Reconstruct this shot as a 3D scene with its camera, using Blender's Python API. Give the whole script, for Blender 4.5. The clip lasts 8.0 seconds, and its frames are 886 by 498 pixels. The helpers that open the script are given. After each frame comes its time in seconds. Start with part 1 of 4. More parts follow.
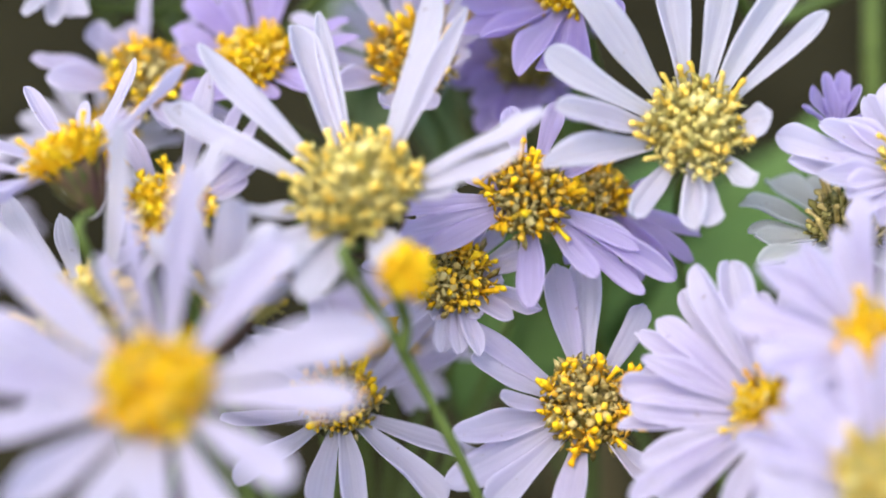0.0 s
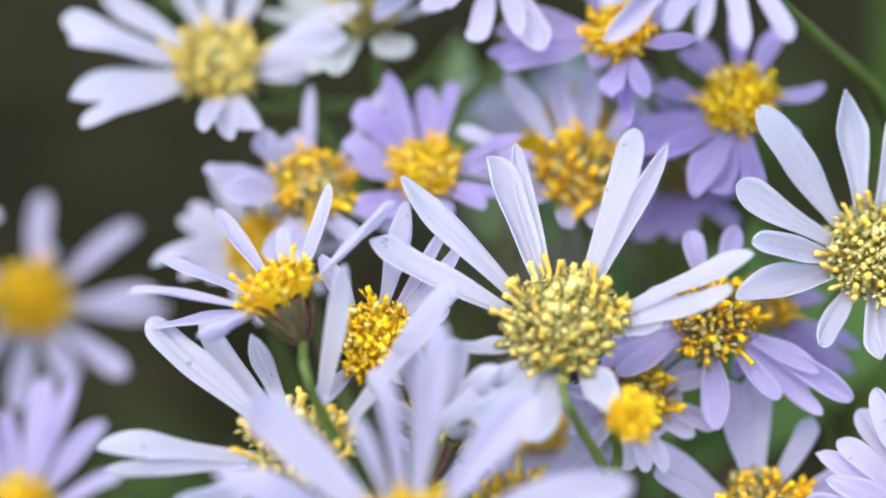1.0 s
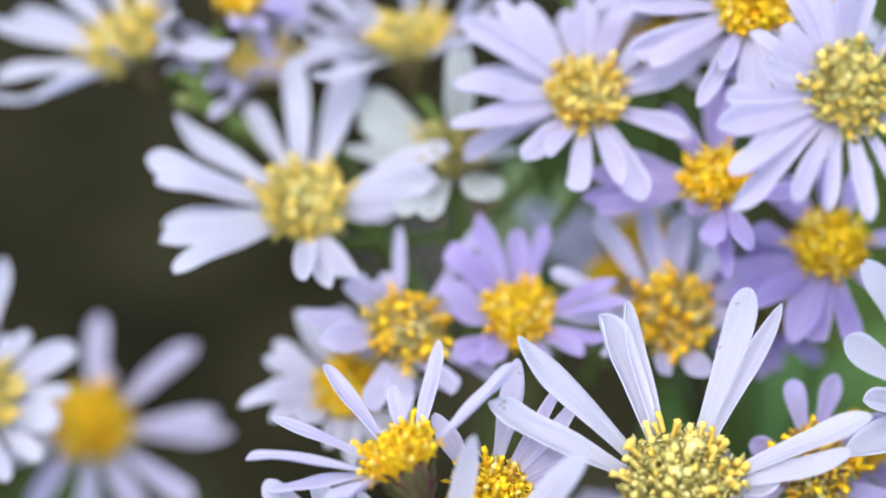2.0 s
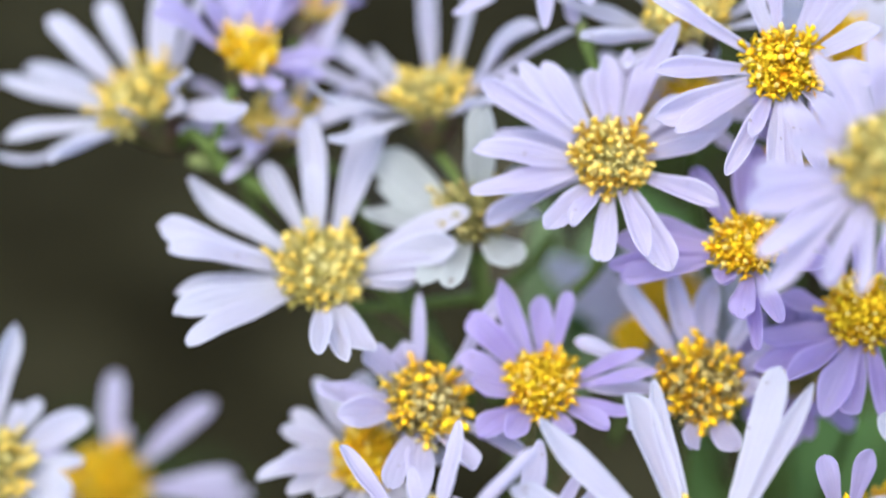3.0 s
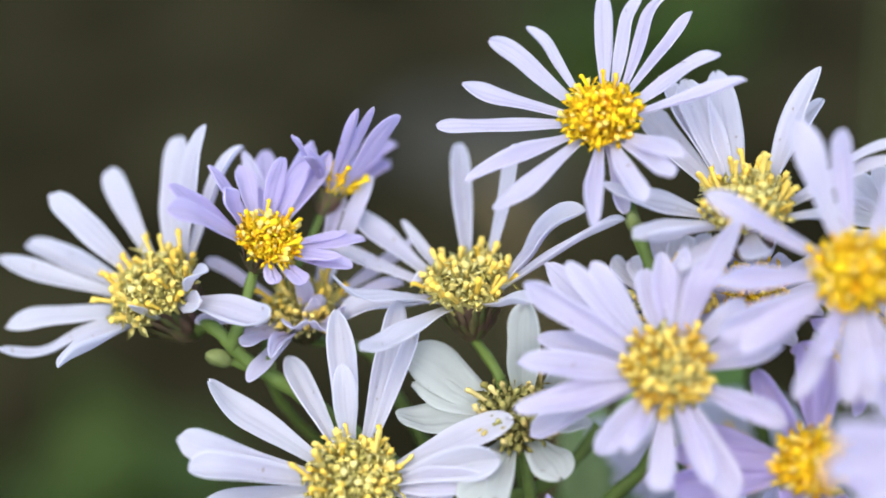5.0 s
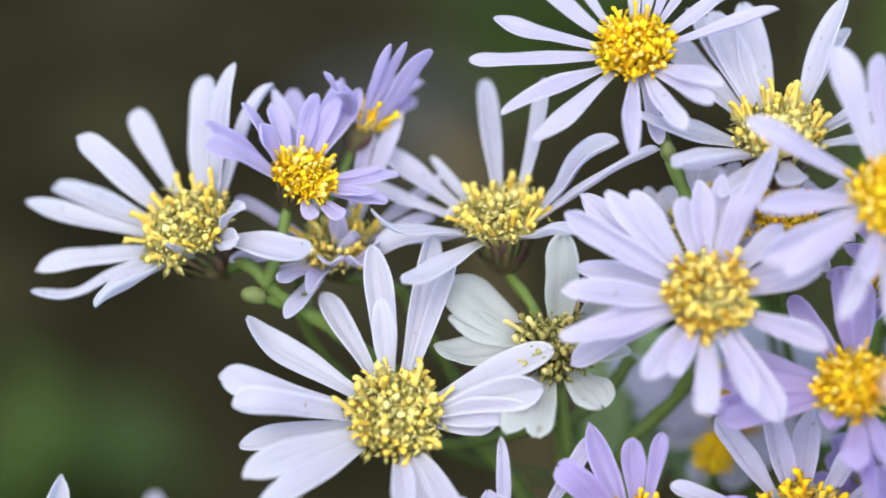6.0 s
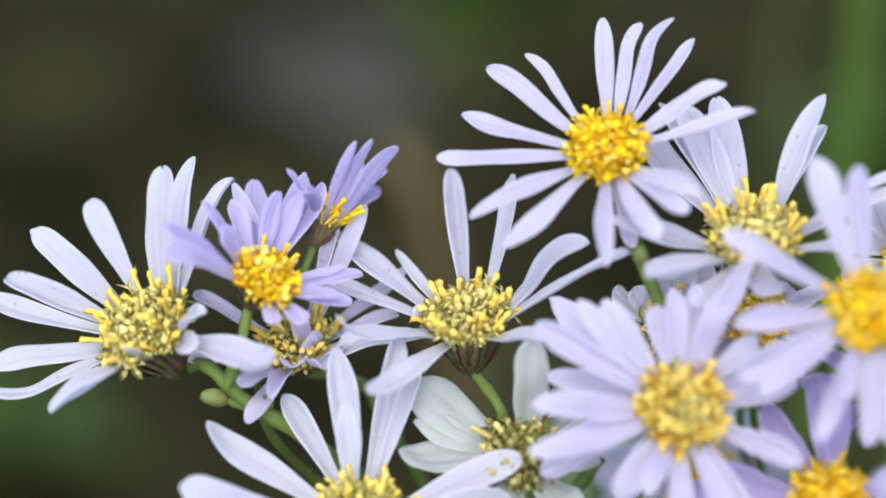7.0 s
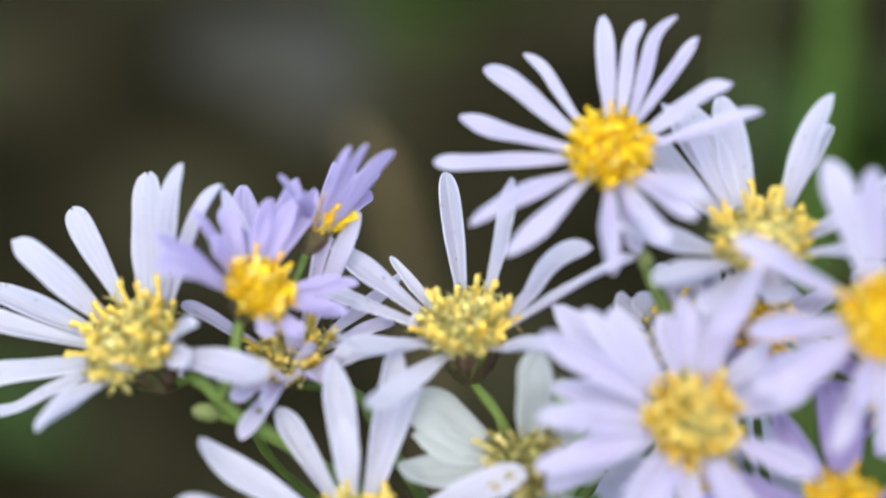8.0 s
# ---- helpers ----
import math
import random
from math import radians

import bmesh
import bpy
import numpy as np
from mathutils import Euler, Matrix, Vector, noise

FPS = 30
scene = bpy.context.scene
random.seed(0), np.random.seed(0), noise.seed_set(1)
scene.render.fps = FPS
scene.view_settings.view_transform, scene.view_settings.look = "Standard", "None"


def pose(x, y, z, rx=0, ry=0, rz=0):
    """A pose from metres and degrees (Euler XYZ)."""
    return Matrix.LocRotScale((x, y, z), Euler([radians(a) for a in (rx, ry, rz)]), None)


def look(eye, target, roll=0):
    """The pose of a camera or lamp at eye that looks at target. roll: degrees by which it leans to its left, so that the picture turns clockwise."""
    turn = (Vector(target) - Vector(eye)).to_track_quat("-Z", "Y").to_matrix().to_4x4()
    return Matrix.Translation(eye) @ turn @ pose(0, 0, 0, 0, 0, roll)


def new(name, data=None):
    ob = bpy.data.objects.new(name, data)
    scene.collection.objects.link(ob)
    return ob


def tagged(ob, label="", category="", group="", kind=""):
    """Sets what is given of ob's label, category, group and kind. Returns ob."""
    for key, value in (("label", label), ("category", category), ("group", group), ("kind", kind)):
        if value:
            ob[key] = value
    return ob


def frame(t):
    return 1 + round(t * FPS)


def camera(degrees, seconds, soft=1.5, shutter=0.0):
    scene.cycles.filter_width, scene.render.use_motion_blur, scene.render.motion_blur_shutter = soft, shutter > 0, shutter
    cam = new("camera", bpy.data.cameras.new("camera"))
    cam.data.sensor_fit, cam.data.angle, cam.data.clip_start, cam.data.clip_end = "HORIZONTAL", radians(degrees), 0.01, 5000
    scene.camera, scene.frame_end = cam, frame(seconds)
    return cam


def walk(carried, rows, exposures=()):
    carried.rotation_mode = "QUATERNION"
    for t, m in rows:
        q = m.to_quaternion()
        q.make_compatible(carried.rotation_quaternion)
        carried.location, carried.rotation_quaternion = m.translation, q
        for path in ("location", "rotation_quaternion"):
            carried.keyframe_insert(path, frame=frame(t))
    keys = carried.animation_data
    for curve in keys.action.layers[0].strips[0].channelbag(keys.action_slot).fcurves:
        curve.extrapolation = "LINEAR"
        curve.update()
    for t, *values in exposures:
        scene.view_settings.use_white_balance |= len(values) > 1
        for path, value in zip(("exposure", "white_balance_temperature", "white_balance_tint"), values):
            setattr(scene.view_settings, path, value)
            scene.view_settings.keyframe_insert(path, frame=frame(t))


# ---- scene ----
FOCUS = 0.211          # metres from the lens to the sharp plane
cam = camera(22.0, 8.0, soft=1.8)
cam.data.dof.use_dof = True
cam.data.dof.focus_distance = FOCUS
cam.data.dof.aperture_fstop = 7.4

ROWS = [  # seconds, place, turn
    (0, 0.07000, -0.22089, 0.36045, 68.984, 2.415, 9.571),
    (0.4, 0.05230, -0.22468, 0.36187, 70.244, 0.982, 6.912),
    (0.5, 0.04471, -0.22735, 0.36375, 69.996, 0.290, 5.749),
    (0.7, 0.03185, -0.22666, 0.37287, 68.443, -0.120, 3.399),
    (1, 0.03372, -0.22227, 0.38467, 65.838, 0.375, 4.840),
    (1.2, 0.03111, -0.22175, 0.38641, 65.310, -0.204, 4.780),
    (1.5, 0.01582, -0.22390, 0.38511, 66.438, -0.869, 1.973),
    (1.7, 0.00724, -0.22145, 0.39154, 65.853, -1.351, 0.881),
    (2.8, 0.01116, -0.20445, 0.40899, 63.097, -0.252, 2.157),
    (3, 0.00960, -0.20428, 0.40935, 63.379, -0.411, 1.918),
    (3.2, 0.01038, -0.19724, 0.41590, 61.974, 0.561, 1.525),
    (3.5, 0.00614, -0.18658, 0.43059, 59.299, 0.170, 1.043),
    (4, 0.00893, -0.18078, 0.43050, 59.364, 0.425, 1.296),
    (4.5, 0.00000, -0.18384, 0.42614, 60.013, 0.010, 0.002),
    (4.8, 0.00322, -0.17728, 0.42928, 59.543, 0.296, 0.575),
    (5, 0.00391, -0.17287, 0.43125, 59.362, 0.137, 1.292),
    (5.2, -0.00250, -0.17681, 0.42865, 59.151, 0.256, 0.353),
    (6.3, -0.01199, -0.17502, 0.42790, 58.793, -0.856, -2.088),
    (6.5, -0.01395, -0.17253, 0.42960, 58.498, -1.135, -2.476),
    (7, -0.01257, -0.16233, 0.43909, 56.924, -1.552, -2.940),
    (7.2, -0.01076, -0.16461, 0.43882, 57.410, -0.527, -3.285),
    (7.5, -0.00982, -0.16507, 0.43235, 58.380, -0.404, -3.582),
    (7.8, -0.01348, -0.16016, 0.43626, 57.938, -0.982, -4.753),
    (8, -0.01783, -0.15476, 0.43773, 56.324, -2.002, -4.639),
]
walk(cam, [(r[0], pose(*r[1:])) for r in ROWS], exposures=[(0.0, 1.13, 6150, 9), (0.5, 1.10, 5900, 7), (1.0, 1.08, 5740, 6), (3.0, 1.07, 5780, 6), (3.6, 1.06, 5930, 4), (8.0, 1.07, 5930, 3)])

# ---- daylight: bright overcast ----
world = bpy.data.worlds.new("overcast")
scene.world = world
world.use_nodes = True
wn = world.node_tree
sky = wn.nodes.new("ShaderNodeTexSky")
sky.sky_type = "NISHITA"
sky.sun_disc = False
sky.sun_elevation, sky.sun_rotation = radians(55), radians(200)
sky.dust_density = 4.0
wn.nodes["Background"].inputs["Strength"].default_value = 0.174
wn.links.new(sky.outputs["Color"], wn.nodes["Background"].inputs["Color"])

sun_data = bpy.data.lights.new("sun", "SUN")
sun_data.energy, sun_data.angle, sun_data.color = 0.30, radians(50), (1.0, 0.96, 0.9)
sun = new("sun", sun_data)
sun.matrix_world = look((0.3, -0.6, 1.6), (0, 0, 0.3))

# ---- materials ----


def shader(name, rough=0.6):
    m = bpy.data.materials.new(name)
    m.use_nodes = True
    t = m.node_tree
    b = t.nodes["Principled BSDF"]
    b.inputs["Roughness"].default_value = rough
    return m, t, b


def ramp(t, source, stops):
    r = t.nodes.new("ShaderNodeValToRGB")
    e = r.color_ramp.elements
    while len(e) < len(stops):
        e.new(0.5)
    for el, (at, col) in zip(e, stops):
        el.position, el.color = at, (*col, 1)
    t.links.new(source, r.inputs["Fac"])
    return r.outputs["Color"]


def noisy(t, scale, detail=3.0, coords="Object", stretch=None):
    n = t.nodes.new("ShaderNodeTexNoise")
    n.inputs["Scale"].default_value, n.inputs["Detail"].default_value = scale, detail
    c = t.nodes.new("ShaderNodeTexCoord")
    out = c.outputs[coords]
    if stretch:
        mp = t.nodes.new("ShaderNodeMapping")
        mp.inputs["Scale"].default_value = stretch
        t.links.new(out, mp.inputs["Vector"])
        out = mp.outputs["Vector"]
    t.links.new(out, n.inputs["Vector"])
    return n.outputs["Fac"]


def mixed(t, fac, a, b, mode="MIX"):
    m = t.nodes.new("ShaderNodeMix")
    m.data_type, m.blend_type = "RGBA", mode
    for sock, v in ((m.inputs[0], fac), (m.inputs[6], a), (m.inputs[7], b)):
        if isinstance(v, (int, float)):
            sock.default_value = v
        elif isinstance(v, tuple):
            sock.default_value = (*v, 1)
        else:
            t.links.new(v, sock)
    return m.outputs[2]


def bumped(t, b, height, strength, distance):
    n = t.nodes.new("ShaderNodeBump")
    n.inputs["Strength"].default_value, n.inputs["Distance"].default_value = strength, distance
    t.links.new(height, n.inputs["Height"])
    t.links.new(n.outputs["Normal"], b.inputs["Normal"])


def leafy(m, t, b, colour, share):
    """Thin living tissue lets some light through."""
    tr = t.nodes.new("ShaderNodeBsdfTranslucent")
    t.links.new(colour, tr.inputs["Color"])
    mx = t.nodes.new("ShaderNodeMixShader")
    mx.inputs[0].default_value = share
    t.links.new(b.outputs[0], mx.inputs[1])
    t.links.new(tr.outputs[0], mx.inputs[2])
    t.links.new(mx.outputs[0], t.nodes["Material Output"].inputs["Surface"])
    return m


def petal_material(name, pale, deep):
    m, t, b = shader(name, 0.55)
    veins = noisy(t, 1.0, 2.0, "UV", (11.0, 0.7, 1.0))
    cloud = noisy(t, 420.0, 3.0)
    oi = t.nodes.new("ShaderNodeObjectInfo")
    shade = ramp(t, oi.outputs["Random"], [(0.0, pale), (1.0, deep)])
    c = mixed(t, ramp(t, veins, [(0.35, (0, 0, 0)), (0.72, (0.4, 0.4, 0.4))]), shade, tuple(0.82 * v for v in deep))
    c = mixed(t, ramp(t, cloud, [(0.4, (0, 0, 0)), (0.8, (0.35, 0.35, 0.35))]), c, pale)
    uv = t.nodes.new("ShaderNodeSeparateXYZ")
    t.links.new(t.nodes.new("ShaderNodeTexCoord").outputs["UV"], uv.inputs[0])
    c = mixed(t, ramp(t, uv.outputs["Y"], [(0.0, (0.55, 0.55, 0.55)), (0.45, (0, 0, 0))]), c, tuple(0.5 * (p + d) * k for p, d, k in zip(pale, deep, (0.98, 1.0, 0.93))))
    c = mixed(t, ramp(t, uv.outputs["X"], [(0.0, (0.7, 0.7, 0.7)), (0.12, (0, 0, 0)), (0.88, (0, 0, 0)), (1.0, (0.7, 0.7, 0.7))]), c, tuple(min(1.0, 1.04 * v) for v in pale))
    c = mixed(t, ramp(t, uv.outputs["Y"], [(0.62, (0, 0, 0)), (1.0, (0.6, 0.6, 0.6))]), c, tuple(min(1.0, 1.04 * v) for v in pale))
    fleck = noisy(t, 900.0, 2.0)
    c = mixed(t, ramp(t, fleck, [(0.70, (0, 0, 0)), (0.76, (0.55, 0.55, 0.55))]), c, (0.36, 0.28, 0.22))
    t.links.new(c, b.inputs["Base Color"])
    b.inputs["Specular IOR Level"].default_value = 0.35
    b.inputs["Sheen Weight"].default_value = 0.15
    bumped(t, b, veins, 0.24, 0.0004)
    return leafy(m, t, b, c, 0.66)


WHITE = petal_material("petal_white", (0.82, 0.81, 0.862), (0.76, 0.73, 0.83))
LILAC = petal_material("petal_lilac", (0.80, 0.77, 0.875), (0.73, 0.675, 0.84))
MAUVE = petal_material("petal_mauve", (0.75, 0.69, 0.88), (0.64, 0.56, 0.82))
VIOLET = petal_material("petal_violet", (0.69, 0.61, 0.85), (0.56, 0.45, 0.77))
CREAM = petal_material("petal_cream", (0.74, 0.76, 0.74), (0.62, 0.64, 0.61))


def plain(name, stops, rough=0.8, scale=900.0, share=0.0, bump=0.4):
    m, t, b = shader(name, rough)
    oi = t.nodes.new("ShaderNodeObjectInfo")
    n = noisy(t, scale)
    c = mixed(t, ramp(t, n, [(0.35, (0, 0, 0)), (0.8, (0.6, 0.6, 0.6))]), ramp(t, oi.outputs["Random"], stops), tuple(0.7 * v for v in stops[0][1]))
    t.links.new(c, b.inputs["Base Color"])
    b.inputs["Specular IOR Level"].default_value = 0.15
    bumped(t, b, n, bump, 0.0002)
    return leafy(m, t, b, c, share) if share else m


GOLD = plain("floret_gold", [(0.0, (0.92, 0.50, 0.005)), (1.0, (0.98, 0.73, 0.02))])
YELLOW = plain("floret_yellow", [(0.0, (0.75, 0.50, 0.06)), (1.0, (0.83, 0.67, 0.19))])
STRAW = plain("floret_straw", [(0.0, (0.60, 0.50, 0.13)), (1.0, (0.77, 0.68, 0.28))])
GREENISH = plain("floret_greenish", [(0.0, (0.54, 0.46, 0.11)), (1.0, (0.70, 0.60, 0.21))])
AMBER = plain("floret_amber", [(0.0, (0.66, 0.36, 0.03)), (1.0, (0.90, 0.60, 0.05))])
BRONZE = plain("floret_bronze", [(0.0, (0.40, 0.30, 0.08)), (1.0, (0.72, 0.60, 0.24))])
OLIVE = plain("floret_olive", [(0.0, (0.22, 0.19, 0.05)), (1.0, (0.44, 0.40, 0.13))])
DOMES = {"mixed": plain("disc_mustard", [(0.0, (0.54, 0.42, 0.10)), (1.0, (0.62, 0.50, 0.14))]), "gold": plain("disc_gold", [(0.0, (0.80, 0.44, 0.005)), (1.0, (0.88, 0.52, 0.01))]), "dull": plain("disc_straw", [(0.0, (0.62, 0.52, 0.18)), (1.0, (0.70, 0.61, 0.25))]),
         "amber": plain("disc_amber", [(0.0, (0.30, 0.19, 0.03)), (1.0, (0.40, 0.28, 0.05))]), "spent": plain("disc_olive", [(0.0, (0.20, 0.17, 0.05)), (1.0, (0.26, 0.22, 0.07))])}
CUP, ct, cb = shader("flower_cup", 0.6)
cc = ramp(ct, ct.nodes.new("ShaderNodeNewGeometry").outputs["Random Per Island"], [(0.0, (0.10, 0.12, 0.035)), (0.4, (0.15, 0.13, 0.05)), (0.65, (0.16, 0.085, 0.07)), (1.0, (0.09, 0.045, 0.05))])
cn = noisy(ct, 700.0)
ct.links.new(mixed(ct, ramp(ct, cn, [(0.35, (0, 0, 0)), (0.8, (0.7, 0.7, 0.7))]), cc, (0.05, 0.035, 0.03)), cb.inputs["Base Color"])
cb.inputs["Specular IOR Level"].default_value = 0.15
bumped(ct, cb, cn, 0.4, 0.0002)
STEM = plain("stem_green", [(0.0, (0.10, 0.145, 0.03)), (1.0, (0.155, 0.215, 0.052))], rough=0.5, scale=500.0)
BUD = plain("bud_green", [(0.0, (0.13, 0.17, 0.05)), (1.0, (0.20, 0.22, 0.08))], rough=0.55, scale=900.0)
LEAF = plain("leaf_green", [(0.0, (0.11, 0.20, 0.045)), (1.0, (0.18, 0.30, 0.08))], rough=0.5, scale=120.0, share=0.25)
PALE = plain("leaf_pale", [(0.0, (0.34, 0.46, 0.20)), (1.0, (0.40, 0.54, 0.25))], rough=0.5, scale=120.0, share=0.35)
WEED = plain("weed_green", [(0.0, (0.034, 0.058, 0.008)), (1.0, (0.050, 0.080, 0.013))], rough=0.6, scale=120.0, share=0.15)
GRASS = plain("grass_green", [(0.0, (0.085, 0.155, 0.02)), (1.0, (0.11, 0.19, 0.03))], rough=0.45, scale=150.0, share=0.25)
OLD_GRASS = plain("grass_faded", [(0.0, (0.07, 0.08, 0.025)), (1.0, (0.09, 0.10, 0.035))], rough=0.6, scale=150.0)
DRY = plain("dry_stalk", [(0.0, (0.12, 0.09, 0.04)), (1.0, (0.17, 0.13, 0.06))], rough=0.8, scale=200.0)
STONE = plain("stone_grey", [(0.0, (0.040, 0.038, 0.028)), (1.0, (0.058, 0.055, 0.042))], rough=0.85, scale=90.0)

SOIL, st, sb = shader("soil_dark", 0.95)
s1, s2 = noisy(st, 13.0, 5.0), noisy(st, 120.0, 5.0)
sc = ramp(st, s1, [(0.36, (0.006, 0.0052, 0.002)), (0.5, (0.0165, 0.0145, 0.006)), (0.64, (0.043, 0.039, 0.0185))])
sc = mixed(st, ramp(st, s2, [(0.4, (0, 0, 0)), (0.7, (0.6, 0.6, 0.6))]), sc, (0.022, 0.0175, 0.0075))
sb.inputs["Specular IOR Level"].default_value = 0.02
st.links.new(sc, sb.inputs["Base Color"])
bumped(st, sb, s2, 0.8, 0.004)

# ---- helpers for things ----


def mesh_of(name, verts, faces, material, smooth=True, uvs=None):
    me = bpy.data.meshes.new(name)
    me.from_pydata([tuple(v) for v in verts], [], faces)
    me.materials.append(material)
    if smooth:
        me.polygons.foreach_set("use_smooth", [True] * len(me.polygons))
    if uvs is not None:
        layer = me.uv_layers.new(name="UVMap")
        idx = np.empty(len(me.loops), int)
        me.loops.foreach_get("vertex_index", idx)
        layer.data.foreach_set("uv", np.asarray(uvs, "f")[idx].ravel())
    me.update()
    return me


def part(name, mesh, parent, label="", m=None):
    ob = new(name, mesh)
    ob.parent = parent
    if m is not None:
        ob.matrix_local = m
    return tagged(ob, label)


def sheet_mesh(name, grid, thick, material, uv):
    """A thin closed body from a grid of points, rows x columns x 3."""
    n, m, _ = grid.shape
    du, dv = np.gradient(grid, axis=1), np.gradient(grid, axis=0)
    nor = np.cross(du, dv)
    nor /= np.linalg.norm(nor, axis=-1, keepdims=True) + 1e-12
    top, low = grid.reshape(-1, 3), (grid - nor * thick).reshape(-1, 3)
    k = n * m
    faces = []
    for i in range(n - 1):
        for j in range(m - 1):
            a, b, c, d = i * m + j, i * m + j + 1, (i + 1) * m + j + 1, (i + 1) * m + j
            faces += [(a, b, c, d), (k + d, k + c, k + b, k + a)]
    rim = [j for j in range(m)] + [i * m + m - 1 for i in range(1, n)]
    rim += [(n - 1) * m + j for j in range(m - 2, -1, -1)] + [i * m for i in range(n - 2, 0, -1)]
    for a, b in zip(rim, rim[1:] + rim[:1]):
        faces.append((b, a, k + a, k + b))
    return mesh_of(name, np.concatenate([top, low]), faces, material, uvs=np.concatenate([uv, uv]))


def bezier(points, n):
    """Smooth curve through the given points."""
    p = np.array([points[0], *points, points[-1]], float)
    p[0], p[-1] = 2 * p[1] - p[2], 2 * p[-2] - p[-3]
    out = []
    for i in range(1, len(p) - 2):
        for s in np.linspace(0, 1, n, endpoint=i == len(p) - 3):
            a, b, c, d = p[i - 1 : i + 3]
            out.append(0.5 * (2 * b + (c - a) * s + (2 * a - 5 * b + 4 * c - d) * s**2 + (3 * b - a - 3 * c + d) * s**3))
    return np.array(out)


def tube_mesh(name, path, radii, sides, material):
    path = np.asarray(path, float)
    t = np.gradient(path, axis=0)
    t /= np.linalg.norm(t, axis=1, keepdims=True) + 1e-12
    ref = np.array([1.0, 0.0, 0.0]) if abs(t[0][0]) < 0.8 else np.array([0.0, 1.0, 0.0])
    verts, faces = [], []
    ang = np.linspace(0, 2 * np.pi, sides, endpoint=False)
    for p, d, r in zip(path, t, radii):
        a = np.cross(d, ref)
        a /= np.linalg.norm(a) + 1e-12
        b = np.cross(d, a)
        ref = np.cross(a, d)
        verts += [p + r * (np.cos(q) * a + np.sin(q) * b) for q in ang]
    for i in range(len(path) - 1):
        for j in range(sides):
            a, b = i * sides + j, i * sides + (j + 1) % sides
            faces.append((a, a + sides, b + sides, b))
    faces.append(tuple(range(sides)))
    faces.append(tuple(reversed(range((len(path) - 1) * sides, len(path) * sides))))
    return mesh_of(name, verts, faces, material)


# ---- the florets of a flower's heart: a few shapes, shared ----


def floret_mesh(seed, tube, tip, tall, mouth, lobe, pistil, knob):
    """A disc floret, sizes in millimetres: a tube, five uneven lobes at its mouth, and a column with a knob, often forked."""
    rng = np.random.default_rng(seed)
    verts, faces, which = [], [], []
    lean = rng.uniform(-0.3, 0.3, 2)

    def ring(r, h, k, spin=0.0):
        o = len(verts)
        for a in np.linspace(0, 2 * np.pi, k, endpoint=False) + spin:
            k2 = r * rng.uniform(0.8, 1.2)
            verts.append((k2 * np.cos(a) + lean[0] * h * h * 0.3, k2 * np.sin(a) + lean[1] * h * h * 0.3, h + r * rng.uniform(-0.2, 0.2)))
        return o

    def join(a, b, k, mat):
        for i in range(k):
            faces.append((a + i, a + (i + 1) % k, b + (i + 1) % k, b + i))
            which.append(mat)

    rings = [ring(0.17, -0.6, 5), ring(0.18, tall * 0.5, 5), ring(mouth, tall, 5)]
    for a, c in zip(rings, rings[1:]):
        join(a, c, 5, 0)
    for i in range(5):
        if lobe <= 0 or rng.random() < 0.12:
            continue
        a = 2 * np.pi * i / 5 + rng.uniform(-0.15, 0.15)
        long, rise, w = lobe * rng.uniform(0.6, 1.25), rng.uniform(-0.3, 1.3), 0.4
        o = len(verts)
        for aa, rr, hh in ((a - w, mouth * 0.95, tall - 0.03), (a + w, mouth * 0.95, tall - 0.03), (a + w * 0.7, mouth + long * 0.5, tall + long * 0.45 * rise), (a - w * 0.7, mouth + long * 0.5, tall + long * 0.45 * rise),
                           (a, mouth + long, tall + long * rise * 0.6), (a, mouth + long * 0.45, tall + long * 0.4 * rise - 0.08)):
            verts.append((rr * np.cos(aa) + lean[0] * hh * hh * 0.3, rr * np.sin(aa) + lean[1] * hh * hh * 0.3, hh))
        faces.extend([(o, o + 1, o + 2, o + 3), (o + 3, o + 2, o + 4), (o + 1, o, o + 5), (o, o + 3, o + 5), (o + 2, o + 1, o + 5), (o + 3, o + 4, o + 5), (o + 4, o + 2, o + 5)])
        which.extend([0] * 7)
    if pistil > 0:
        h0 = tall * 0.6
        top = tall + pistil
        rings = [ring(0.14, h0, 6), ring(0.16, top - 2.1 * knob, 6), ring(knob * 0.8, top - 1.6 * knob, 6), ring(knob, top - 0.9 * knob, 6), ring(knob * 0.82, top - 0.3 * knob, 6), ring(knob * 0.4, top, 6)]
        for a, c in zip(rings, rings[1:]):
            join(a, c, 6, 1)
        faces.append(tuple(range(rings[-1], rings[-1] + 6)))
        which.append(1)
        if rng.random() < 0.3:
            for sgn in (-1, 1):
                o = len(verts)
                for q in ((0.05 * sgn, -0.09, top - 0.15), (0.05 * sgn, 0.09, top - 0.15), (0.22 * sgn, 0.0, top - 0.1), (0.22 * sgn, 0.0, top + 0.1)):
                    verts.append((q[0] + lean[0] * q[2] * q[2] * 0.3, q[1] + lean[1] * q[2] * q[2] * 0.3, q[2]))
                faces.extend([(o, o + 1, o + 3), (o + 1, o + 2, o + 3), (o + 2, o, o + 3)])
                which.extend([1] * 3)
    me = mesh_of("floret", np.array(verts) * 0.001, faces, tube)
    me.materials.append(tip)
    me.polygons.foreach_set("material_index", which)
    return me


def floret_set(seed, tube, tip, sizes):
    return [floret_mesh(seed + i, tube, tip, *s) for i, s in enumerate(sizes)]


